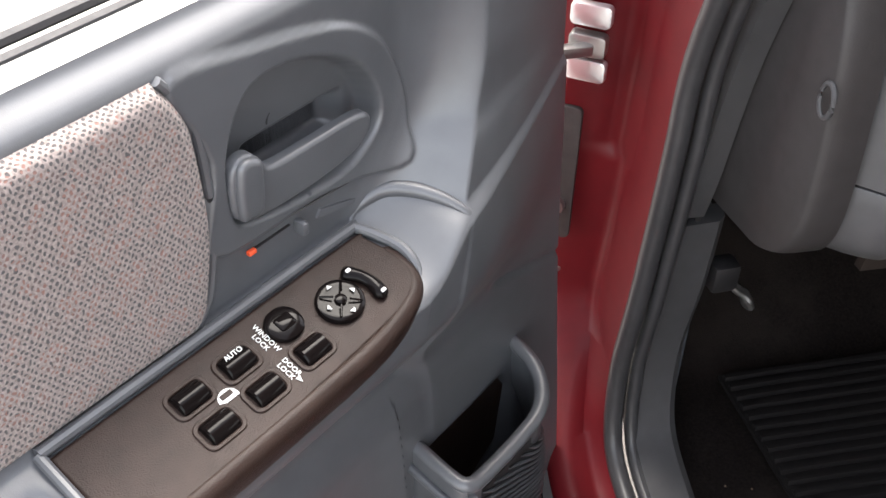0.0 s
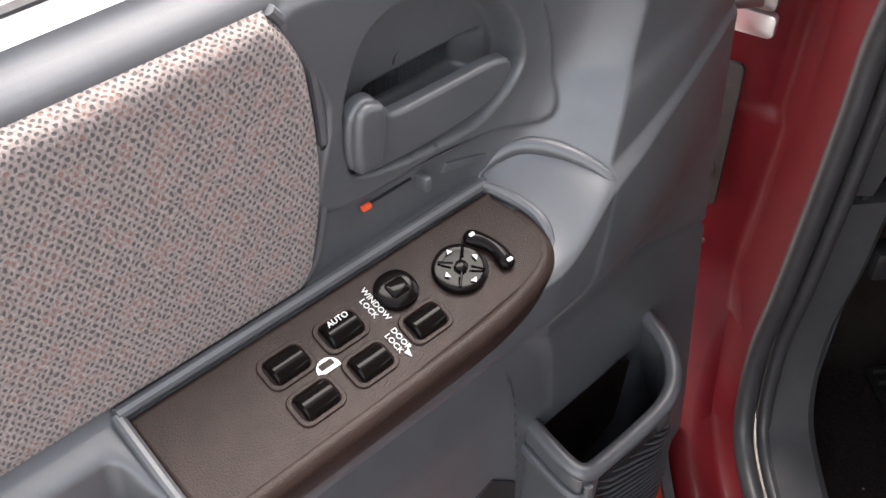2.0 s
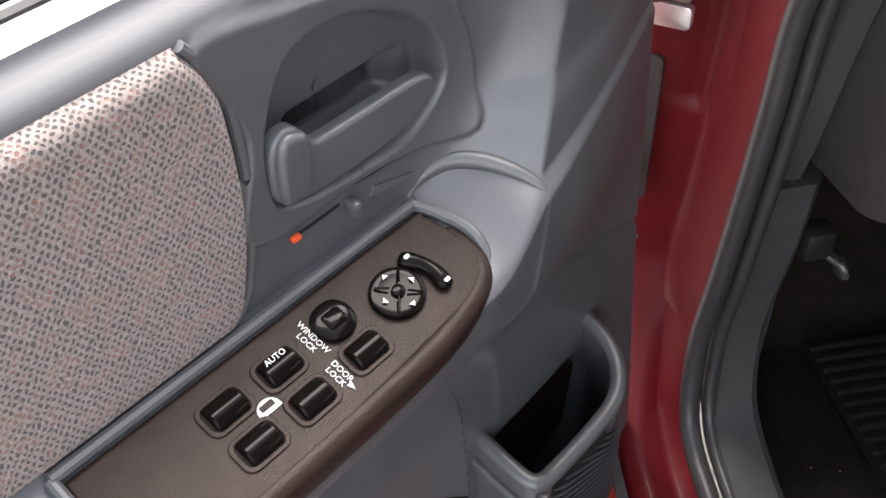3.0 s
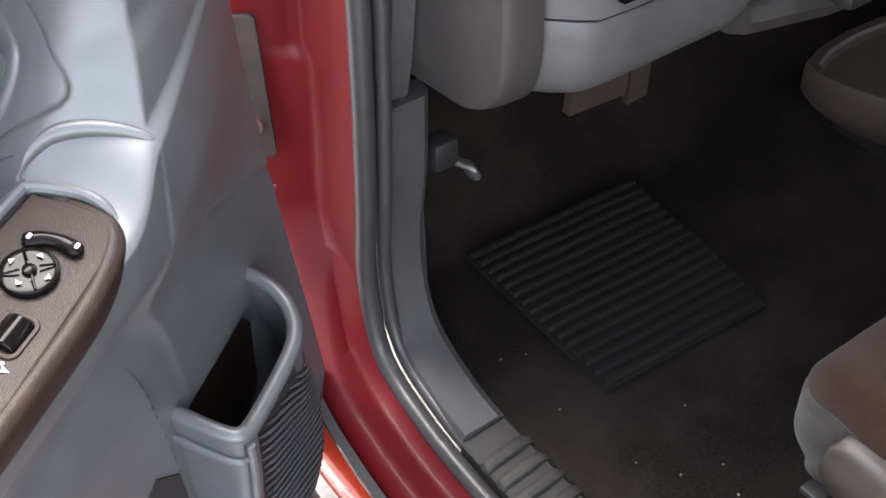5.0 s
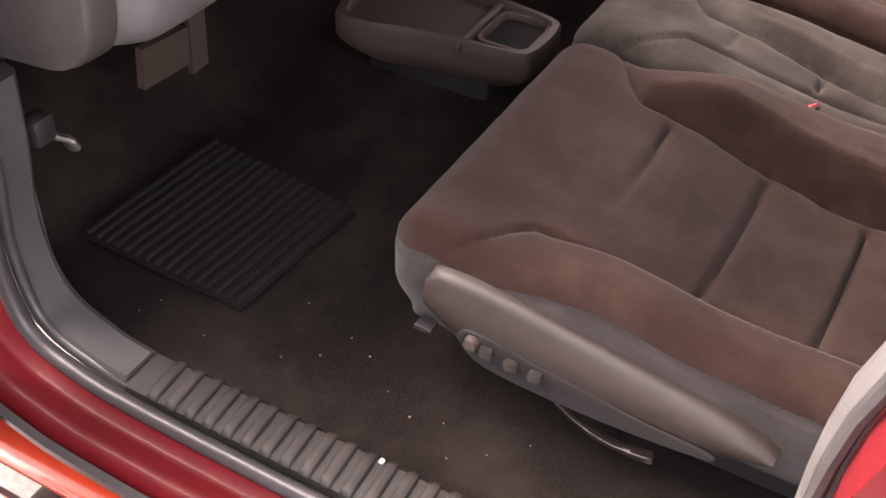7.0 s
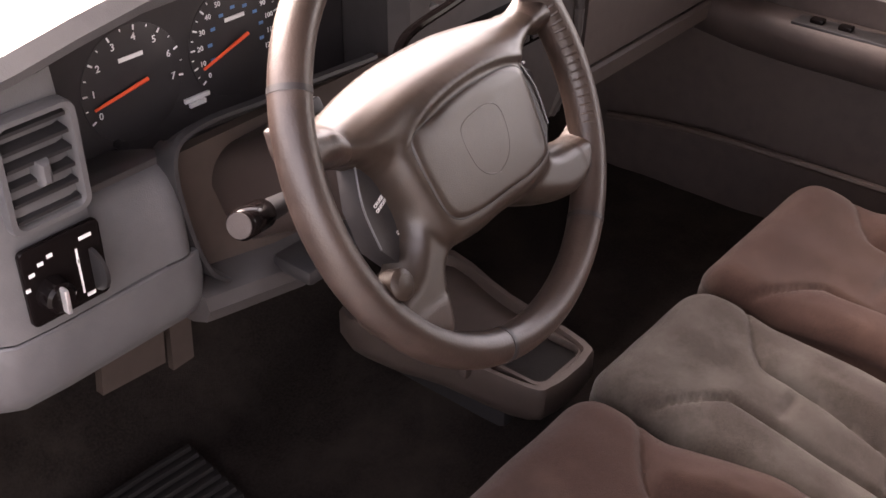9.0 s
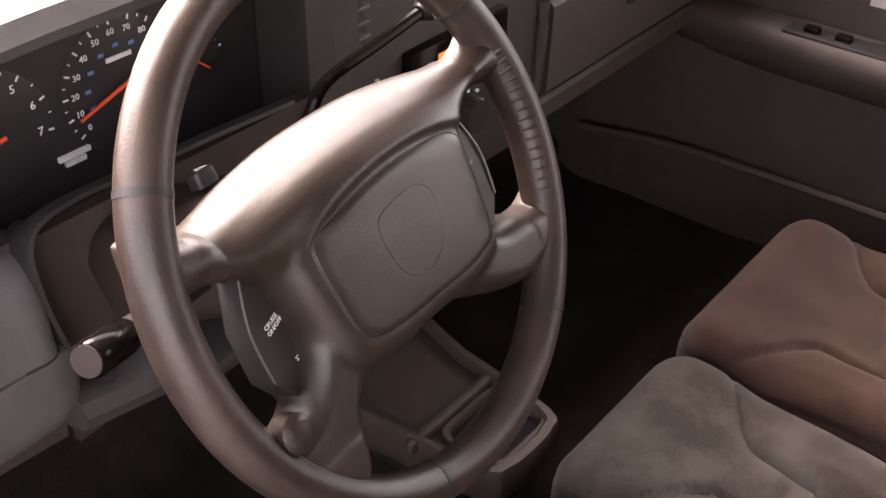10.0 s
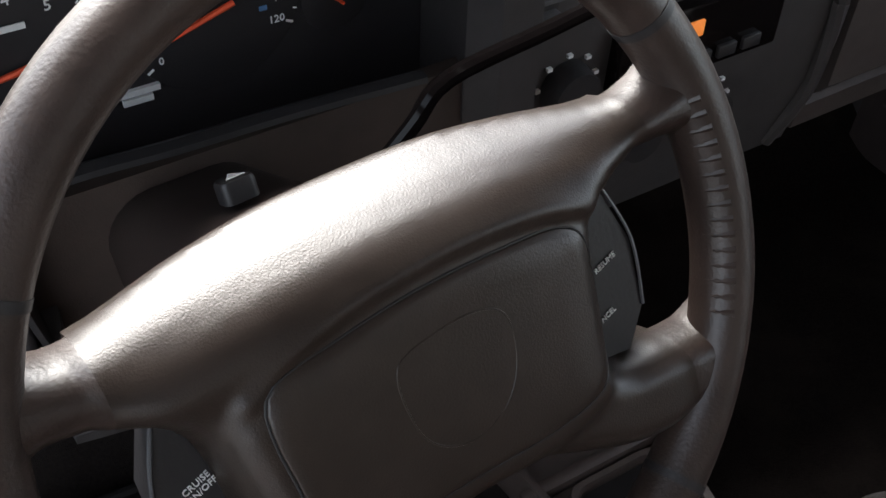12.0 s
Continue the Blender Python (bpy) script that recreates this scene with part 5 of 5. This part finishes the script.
# cruise switch pods in the side openings
for sx, words in ((-1, ("CRUISE\nON/OFF", "SET")), (1, ("RESUME", "CANCEL"))):
    pod = wpart("switch_pod", loft([[(sx * x, y, z) for x, y in ((0.090, 0.030), (0.128, 0.026), (0.142, -0.01), (0.142, -0.05), (0.125, -0.075), (0.085, -0.07))] for z in (-0.035, -0.016, -0.0108)]), DULL, label="black cruise switch pod")
    wpart("switch_edge", tube(smooth_line([(sx * 0.130, 0.026, -0.010), (sx * 0.1425, -0.01, -0.009), (sx * 0.142, -0.05, -0.010)], 5), 0.0010, 6), SLATE, pod, "pale switch edge")
    for w, xx, yy in zip(words, (0.122, 0.114), (-0.016, -0.046)):
        wpart("lettering", text_bm(w, (sx * xx, yy, -0.0100), (0.95, 0.3, 0), (-0.3, 0.95, 0), 0.0046), WHITE, pod, "white lettering", 180)

# column, stalk and gear lever
column = thing("steering_column", (0.55, -0.02, 1.03), "brown plastic steering column with stalk and gear lever", "steering column")
c0 = WHEEL.translation
shroud = []
for away, w, h in ((0.040, 0.086, 0.080), (0.050, 0.100, 0.094), (0.13, 0.108, 0.104), (0.30, 0.112, 0.110)):
    shroud.append([c0 - WZ * away + WX * x + WY * (y - 0.004) for x, y in rrect(w, h, 0.034, 6)])
part("shroud", loft(shroud), COLUMN, column, "dark brown column shroud")
hazard = part("hazard_switch", plug(rrect(0.022, 0.018, 0.005), (0.532, -0.020, 1.138), WX, -WZ, WY, 0.014, 0.003), DULL, column, "black hazard switch")
part("hazard_mark", plug([(-0.006, -0.005), (0.006, -0.005), (0.0, 0.006)], Vector((0.532, -0.020, 1.138)) + WY * 0.0142, WX, -WZ, WY, 0.0006, 0.0001), WHITE, hazard, "white triangle mark")
part("hub_boss", tube([c0 - WZ * 0.01, c0 - WZ * 0.05], [0.05, 0.055], 20), DULL, column)
stalk_from, stalk_to = Vector((0.475, -0.075, 1.10)), Vector((0.330, -0.139, 1.152))
axis_ = (stalk_to - stalk_from).normalized()
part("stalk", tube([stalk_from, stalk_from + axis_ * 0.06, stalk_to - axis_ * 0.05], [0.008, 0.009, 0.011], 14), DULL, column, "black multifunction stalk")
part("stalk_knob", tube([stalk_to - axis_ * 0.050, stalk_to - axis_ * 0.045, stalk_to - axis_ * 0.003, stalk_to], [0.010, 0.0135, 0.0138, 0.0118], 18), BLACK, column, "glossy black stalk knob")
part("knob_face", tube([stalk_to - axis_ * 0.001, stalk_to + axis_ * 0.0012], 0.0113, 18), COLUMN, column, "worn brown knob end")
part("gear_lever", tube(smooth_line([(0.60, -0.02, 1.10), (0.640, -0.03, 1.155), (0.665, -0.03, 1.182), (0.735, -0.03, 1.194), (0.80, -0.03, 1.205)], 5), 0.0058, 10), BLACK, column, "black column gear lever")
part("lever_knob", tube([(0.79, -0.03, 1.203), (0.80, -0.03, 1.205), (0.85, -0.03, 1.212), (0.86, -0.03, 1.213)], [0.008, 0.013, 0.013, 0.008], 12), DULL, column)

# ---- seats ----
def cushion(name, m, width, label, mat, bolster, group, skirt=None):
    """A bench section: local x across from its left side, y back from its front edge, z up from the floor."""
    seat = thing(name, m, label, "car seat", group)
    deep, soft, wall_ = 0.66, 0.046, 0.115

    def seam(side, back, right):
        """How far inside the bolster's curved seam (minus: on the bolster)."""
        return side - (0.10 + (0.035 * sm(0.2, 0.5, back) if right else 0.0)) * sm(0.07, 0.17, back)

    def top(x, y):
        right = x > width / 2
        side, back = min(x, width - x), -y
        z = 0.246 - 0.062 * sm(0.02, 0.50, back) + 0.010 * math.exp(-((back - 0.06) / 0.05) ** 2)
        inner = seam(side, back, right)
        on = sm(0.0, -0.035, inner) * sm(0.085, 0.16, back)
        z += (bolster + (0.012 if right else 0.0)) * on * sm(0.09, 0.30, back)
        z -= 0.010 * math.exp(-(inner / 0.0050) ** 2) * sm(0.075, 0.11, back)
        middle_ = sm(0.0, 0.03, inner)
        for at, start in ((0.205, 0.42), (0.350, 0.0), (0.490, 0.0)):
            deep_ = middle_ * sm(start * width - 0.05, start * width + 0.08, x)
            bow = at + 0.012 * math.sin(math.pi * x / width)
            z -= 0.013 * math.exp(-((back - bow) / 0.0065) ** 2) * deep_
            z += 0.007 * math.exp(-((back - bow - 0.045) / 0.030) ** 2) * deep_
        z += 0.003 * noise.noise((x * 14 + width, y * 14, 1)) + 0.0012 * noise.noise((x * 60, y * 25, 4)) * on + 0.0008 * math.sin(back * 520 + 5 * noise.noise((x * 20, y * 20, 2))) * on * sm(0.25, 0.45, back)
        return z

    most = soft * 1.5708 + wall_
    steps = lambda a, b: [a - most + 0.006 * i for i in range(int(most / 0.006))] + [a + (b - a) * i / round((b - a) / 0.006) for i in range(round((b - a) / 0.006) + 1)] + [b + most - 0.006 * i for i in range(int(most / 0.006))][::-1]
    xs, ys = steps(soft, width - soft), steps(-deep + soft, -soft)
    grid, parts = [], {}
    for gx in xs:
        row_ = []
        for gy in ys:
            cx, cy = min(max(gx, soft), width - soft), min(max(gy, -deep + soft), -soft)
            vx, vy = gx - cx, gy - cy
            far, flat_ = max(abs(vx), abs(vy)), math.hypot(vx, vy) or 1.0
            a = min(far / soft, 1.5708)
            out, drop = soft * math.sin(a), soft * (1 - math.cos(a)) + max(0.0, far - soft * 1.5708)
            tuck = 0.022 * sm(0.09, 0.16, drop)
            x, y = cx + vx / flat_ * (out - tuck), cy + vy / flat_ * (out - tuck)
            z = top(min(max(x, 0.0), width), min(y, 0.0)) - drop
            ridge_ = 0.004 * math.exp(-((drop - 0.040) / 0.004) ** 2)
            row_.append((x - vx / flat_ * ridge_, y - vy / flat_ * ridge_, z, drop))
        grid.append(row_)
    kinds = {"cushion": (mat, "")}
    if skirt:
        kinds["skirt"] = (skirt, "grey cloth skirt under the bolster")
    for kind_, (mat_, label_) in kinds.items():
        bm, made = bmesh.new(), {}
        for i in range(len(xs) - 1):
            for j in range(len(ys) - 1):
                quad = [(i, j), (i + 1, j), (i + 1, j + 1), (i, j + 1)]
                c = grid[i][j]
                its = "cushion"
                if skirt and c[3] > 0.040:
                    its = "skirt"
                if its == kind_:
                    for q in quad:
                        if q not in made:
                            made[q] = bm.verts.new(grid[q[0]][q[1]][:3])
                    bm.faces.new([made[q] for q in quad])
        part(kind_, bm, mat_, seat, label_, True, 75)
    part("base_frame", rbox((0.06, -deep + 0.05, 0.0), (width - 0.06, -0.13, 0.11), 0.01), DULL, seat, "black seat base frame", True)
    part("backrest", sheet(lambda u, v: (width * u, -0.62 - 0.16 * v - 0.02 * math.sin(math.pi * u), 0.12 + 0.58 * v), 12, 12, (0, -0.11, 0)), mat, seat, "", True)
    return seat


FLOOR = 0.492
driver = cushion("bench_seat", Matrix.Translation((0.250, -0.212, FLOOR + 0.004)), 0.522, "brown velour driver's seat with power controls", VELOUR, 0.052, "front bench sections", VELOUR_SKIRT)
cushion("bench_seat", Matrix.Translation((0.776, -0.206, FLOOR + 0.004)), 0.283, "worn grey-brown centre seat section, dusty on top", VELOUR_GREY, 0.010, "front bench sections")
passenger = cushion("bench_seat", Matrix.Translation((1.072, -0.198, FLOOR + 0.004)), 0.36, "brown velour passenger seat beside the door", VELOUR, 0.040, "front bench sections")

# side valance with switches and recline lever
rows = []
for y, hi, lo in ((-0.072, 0.205, 0.160), (-0.078, 0.212, 0.150), (-0.092, 0.214, 0.138), (-0.12, 0.2135, 0.120), (-0.155, 0.211, 0.106), (-0.20, 0.206, 0.098), (-0.30, 0.191, 0.096), (-0.42, 0.172, 0.103), (-0.46, 0.164, 0.114), (-0.49, 0.155, 0.126), (-0.505, 0.145, 0.135)):
    rows.append([(x, y, lo + (hi - lo) * k) for x, k in ((0.020, 1.0), (-0.004, 1.0), (-0.011, 0.97), (-0.017, 0.88), (-0.022, 0.70), (-0.024, 0.45), (-0.022, 0.20), (-0.016, 0.05), (0.020, 0.0))])
val = part("side_valance", loft(rows), VALANCE, driver, "brown plastic side trim", True)
part("switch_bed", plug([(p.x, p.y) for p in smooth_line([(0.124, 0.150, 0), (0.15, 0.157, 0), (0.25, 0.142, 0), (0.36, 0.126, 0), (0.43, 0.122, 0), (0.44, 0.112, 0), (0.36, 0.103, 0), (0.25, 0.101, 0), (0.16, 0.108, 0), (0.128, 0.130, 0)], 4, closed=True)], (-0.0235, 0, 0), -Y, Z, -X, 0.004, 0.001), DULL, val, "dark switch trough", True)
part("lumbar_knob", tube([(-0.027, -0.143, 0.143), (-0.036, -0.143, 0.143)], [0.010, 0.008], 14), BROWN, val, "", True)
for y, z in ((-0.163, 0.137), (-0.195, 0.133), (-0.227, 0.132)):
    part("seat_switch", rbox((-0.036, y - 0.008, z - 0.008), (-0.026, y + 0.008, z + 0.008), 0.003), VELOUR_GREY, val, "pale worn switch button", True)
part("recline_lever", tube(smooth_line([(-0.024, -0.255, 0.100), (-0.034, -0.285, 0.094), (-0.042, -0.33, 0.091), (-0.044, -0.372, 0.096), (-0.042, -0.385, 0.098)], 5), [0.006] * 7 + [0.008] * 6 + [0.010] * 6 + [0.009, 0.006], 12, flat=0.6), BLACK, val, "glossy black recline lever", True)
part("floor_bolt", rbox((-0.006, -0.075, 0.098), (0.014, -0.050, 0.106), 0.002), DULL, driver, "black seat track end", True)

# seat belt buckles
def buckle(at, label):
    b = thing("seat_belt_buckle", at, label, "buckle", "seat belt buckles")
    part("casing", loft([[(x, y, z) for x, y in rrect(0.050, 0.026, 0.006)] for z in (0.0, 0.03, 0.085, 0.088)]), DULL, b, "", True)
    part("button", plug(rrect(0.040, 0.017, 0.004), (0, 0, 0.088), X, Y, Z, 0.004, 0.001), RED_MARK, b, "red release button", True)
    part("strap", rbox((-0.018, -0.004, -0.16), (0.018, 0.004, 0.002), 0.001), DULL, b, "", True)
    return b


buckle(Matrix.Translation((0.80, -0.60, 0.62)) @ Euler((radians(-25), radians(12), radians(-15))).to_matrix().to_4x4(), "black buckle with red button between the seats")
buckle(Matrix.Translation((1.16, -0.56, 0.66)) @ Euler((radians(-25), radians(12), radians(-15))).to_matrix().to_4x4(), "black buckle with red button beside the passenger seat")
# ---- footwell ----
mat_thing = thing("floor_mat", (0.25, 0.0, 0.495), "black ribbed rubber mat on the driver's carpet", "floor mat")
def mat_at(u, v):
    x, y = 0.233 + 0.264 * u + 0.006 * v + 0.03 * u * v, 0.008 - 0.016 * u + 0.296 * v
    return (x, y, 0.505 + 0.16 * sm(0.30, 0.55, y) + 0.004 * noise.noise((x * 9, y * 9, 3)))
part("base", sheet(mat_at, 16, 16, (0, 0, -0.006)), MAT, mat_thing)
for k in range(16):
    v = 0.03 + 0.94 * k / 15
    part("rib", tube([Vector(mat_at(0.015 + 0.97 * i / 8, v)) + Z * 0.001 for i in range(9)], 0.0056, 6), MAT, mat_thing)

pedals = thing("brake_pedal", (0.5, 0.36, 0.56), "black rubber brake pedal on a steel arm", "pedal")
part("pad", loft([[(x, y, z) for x, z in ((0.440, 0.634), (0.545, 0.626), (0.550, 0.69), (0.448, 0.70))] for y in (0.330, 0.345)]), BROWN, pedals, "worn rubber pedal pad")
part("arm", tube([(0.50, 0.35, 0.66), (0.50, 0.40, 0.78), (0.50, 0.46, 0.95)], 0.010, 8), STEEL, pedals)
gas = thing("accelerator_pedal", (0.58, 0.36, 0.55), "narrow black accelerator pedal", "pedal")
part("pad", loft([[(x, y, z) for x, z in ((0.566, 0.590), (0.604, 0.592), (0.610, 0.70), (0.572, 0.70))] for y in (0.345, 0.357)]), BROWN, gas, "dusty pedal plate")
part("arm", tube([(0.59, 0.36, 0.69), (0.59, 0.42, 0.80), (0.59, 0.50, 0.95)], 0.007, 8), STEEL, gas)
hood = thing("bonnet_release", (0.19, 0.24, 0.70), "black bonnet release handle under the dash", "lever")
part("bracket", rbox((0.150, 0.232, 0.735), (0.185, 0.262, 0.775), 0.006), DULL, hood)
part("handle", tube(smooth_line([(0.168, 0.245, 0.755), (0.185, 0.240, 0.735), (0.200, 0.236, 0.722), (0.206, 0.236, 0.705)], 4), [0.008] * 4 + [0.010] * 4 + [0.013] * 4 + [0.011], 10, flat=0.5), STEEL, hood, "worn bright handle")

console = thing("floor_console", (0.83, 0.0, 0.5), "low brown console tray with an open cup hole", "console")
TRAY = [(p.x, p.y) for p in smooth_line([(0.798, -0.118, 0), (0.822, -0.143, 0), (0.865, -0.148, 0), (0.905, -0.145, 0), (0.935, -0.122, 0), (0.958, 0.03, 0), (0.985, 0.20, 0), (0.765, 0.20, 0), (0.782, 0.04, 0)], 4, closed=True)]
WELL = [(0.860 + (x - 0.860) * 0.86, 0.02 + (y - 0.02) * 0.90) for x, y in TRAY]
part("body", loft([[(0.860 + (x - 0.860) * k, 0.02 + (y - 0.02) * k, z) for x, y in TRAY] for z, k in ((0.575, 0.70), (0.590, 0.86), (0.603, 0.96), (0.615, 1.0), (0.640, 1.0))]), BROWN, console)
part("pedestal", rbox((0.83, -0.06, 0.49), (0.93, 0.18, 0.60), 0.01), DULL, console, "black console foot")
part("rim", collar(TRAY, WELL, (0, 0, 0.639), X, Y, Z, 0.020, 0.002), BROWN, console, "rounded tray rim")
part("hole", collar(rrect(0.116, 0.098, 0.02), rrect(0.098, 0.080, 0.016), (0.873, -0.082, 0.640), X, Y, Z, 0.012, 0.001), BROWN, console)
# a nearly flush black plate imitates the shade of a deep hole
part("hole_shade", plug(rrect(0.096, 0.078, 0.015), (0.873, -0.082, 0.6402), X, Y, Z, 0.001, 0.0004), MAT, console, "black plate painted as the cup hole's deep shade")
part("divider", rbox((0.775, -0.030, 0.638), (0.945, -0.014, 0.656), 0.005), BROWN, console)

# ---- the passenger door, closed ----
pdoor = thing("passenger_door", (1.70, -0.4, 0.5), "closed passenger door with dark panel and armrest", "car door")
part("panel", sheet(lambda u, v: (1.665 + 0.02 * math.sin(3 * v), -1.0 + 1.35 * u, 0.47 + 0.75 * v), 20, 16, (0.04, 0, 0)), DOOR_BROWN, pdoor, "dark door panel")
part("lower_trim", tube(smooth_line([(1.655, 0.30, 0.60), (1.650, 0.10, 0.630), (1.648, -0.22, 0.640), (1.648, -0.9, 0.645)], 5), 0.007, 8), BROWN, pdoor, "brown lower trim edge")
ARMREST = smooth_line([(1.680, 0.908, 0), (1.645, 0.910, 0), (1.622, 0.906, 0), (1.610, 0.893, 0), (1.609, 0.872, 0), (1.622, 0.842, 0), (1.648, 0.820, 0), (1.680, 0.812, 0)], 3)
part("armrest", loft([[(1.690 + (p.x - 1.690) * out, y, 0.86 + lift + (p.y - 0.86) * tall) for p in ARMREST] for y, out, tall, lift in ((0.30, 0.45, 0.55, 0.03), (0.24, 0.58, 0.70, 0.02), (0.14, 0.78, 0.85, 0.008), (0.04, 0.94, 0.96, 0.002), (-0.06, 1.0, 1.0, 0.0), (-0.3, 1.02, 1.0, 0.0), (-0.6, 1.02, 1.02, 0.0), (-0.9, 1.0, 1.0, 0.0))]), DOOR_BROWN, pdoor, "dark brown armrest")
part("switch_plate", rbox((1.62, -0.24, 0.902), (1.665, -0.06, 0.910), 0.003), DULL, pdoor)
for y in (-0.10, -0.15):
    part("switch", rbox((1.632, y - 0.012, 0.908), (1.650, y + 0.012, 0.918), 0.003), BLACK, pdoor)
part("pull_cup", rbox((1.600, -0.42, 0.84), (1.655, -0.25, 0.915), 0.012), GLOVE, pdoor, "grey pull cup")
part("upper_trim", sheet(lambda u, v: (1.660, -0.95 + 0.78 * u, 0.965 + 0.12 * v), 6, 3, (0.01, 0, 0)), LINING, pdoor, "pale grey upper insert")
part("shell", rbox((1.70, -1.0, 0.45), (1.745, 0.36, 1.24), 0.01), PAINT, pdoor, "red outer shell")

# crumbs on the carpet and the sill
random.seed(4)
SPOTS = ((0.196, -0.087), (0.203, 0.124), (0.172, 0.137), (0.257, -0.188), (0.273, -0.149), (0.206, -0.33), (0.193, -0.288), (0.215, -0.242), (0.19, -0.40), (0.23, -0.44), (0.16, -0.36), (0.30, -0.06), (0.225, -0.13), (0.18, 0.03))
for k, (x, y) in enumerate(SPOTS):
    bm = bmesh.new()
    bmesh.ops.create_icosphere(bm, subdivisions=1, radius=0.0011 + 0.0009 * random.random())
    for v in bm.verts:
        v.co *= 0.7 + 0.6 * random.random()
        v.co.z *= 0.6
    bmesh.ops.translate(bm, vec=(x, y, floor_at((x - 0.085) / 1.63, (y + 1.35) / 1.95)[2] + 0.001), verts=bm.verts)
    tagged(solid("crumb", bm, CRUMB, "small pale crumb on the carpet", "crumb"), "small pale crumb on the carpet", "crumb", "crumbs on the carpet")
chip = rbox((0.103, -0.304, 0.5055), (0.110, -0.298, 0.509), 0.001)
solid("paint_chip", chip, WHITE, "white chip lying on the sill plate", "chip")
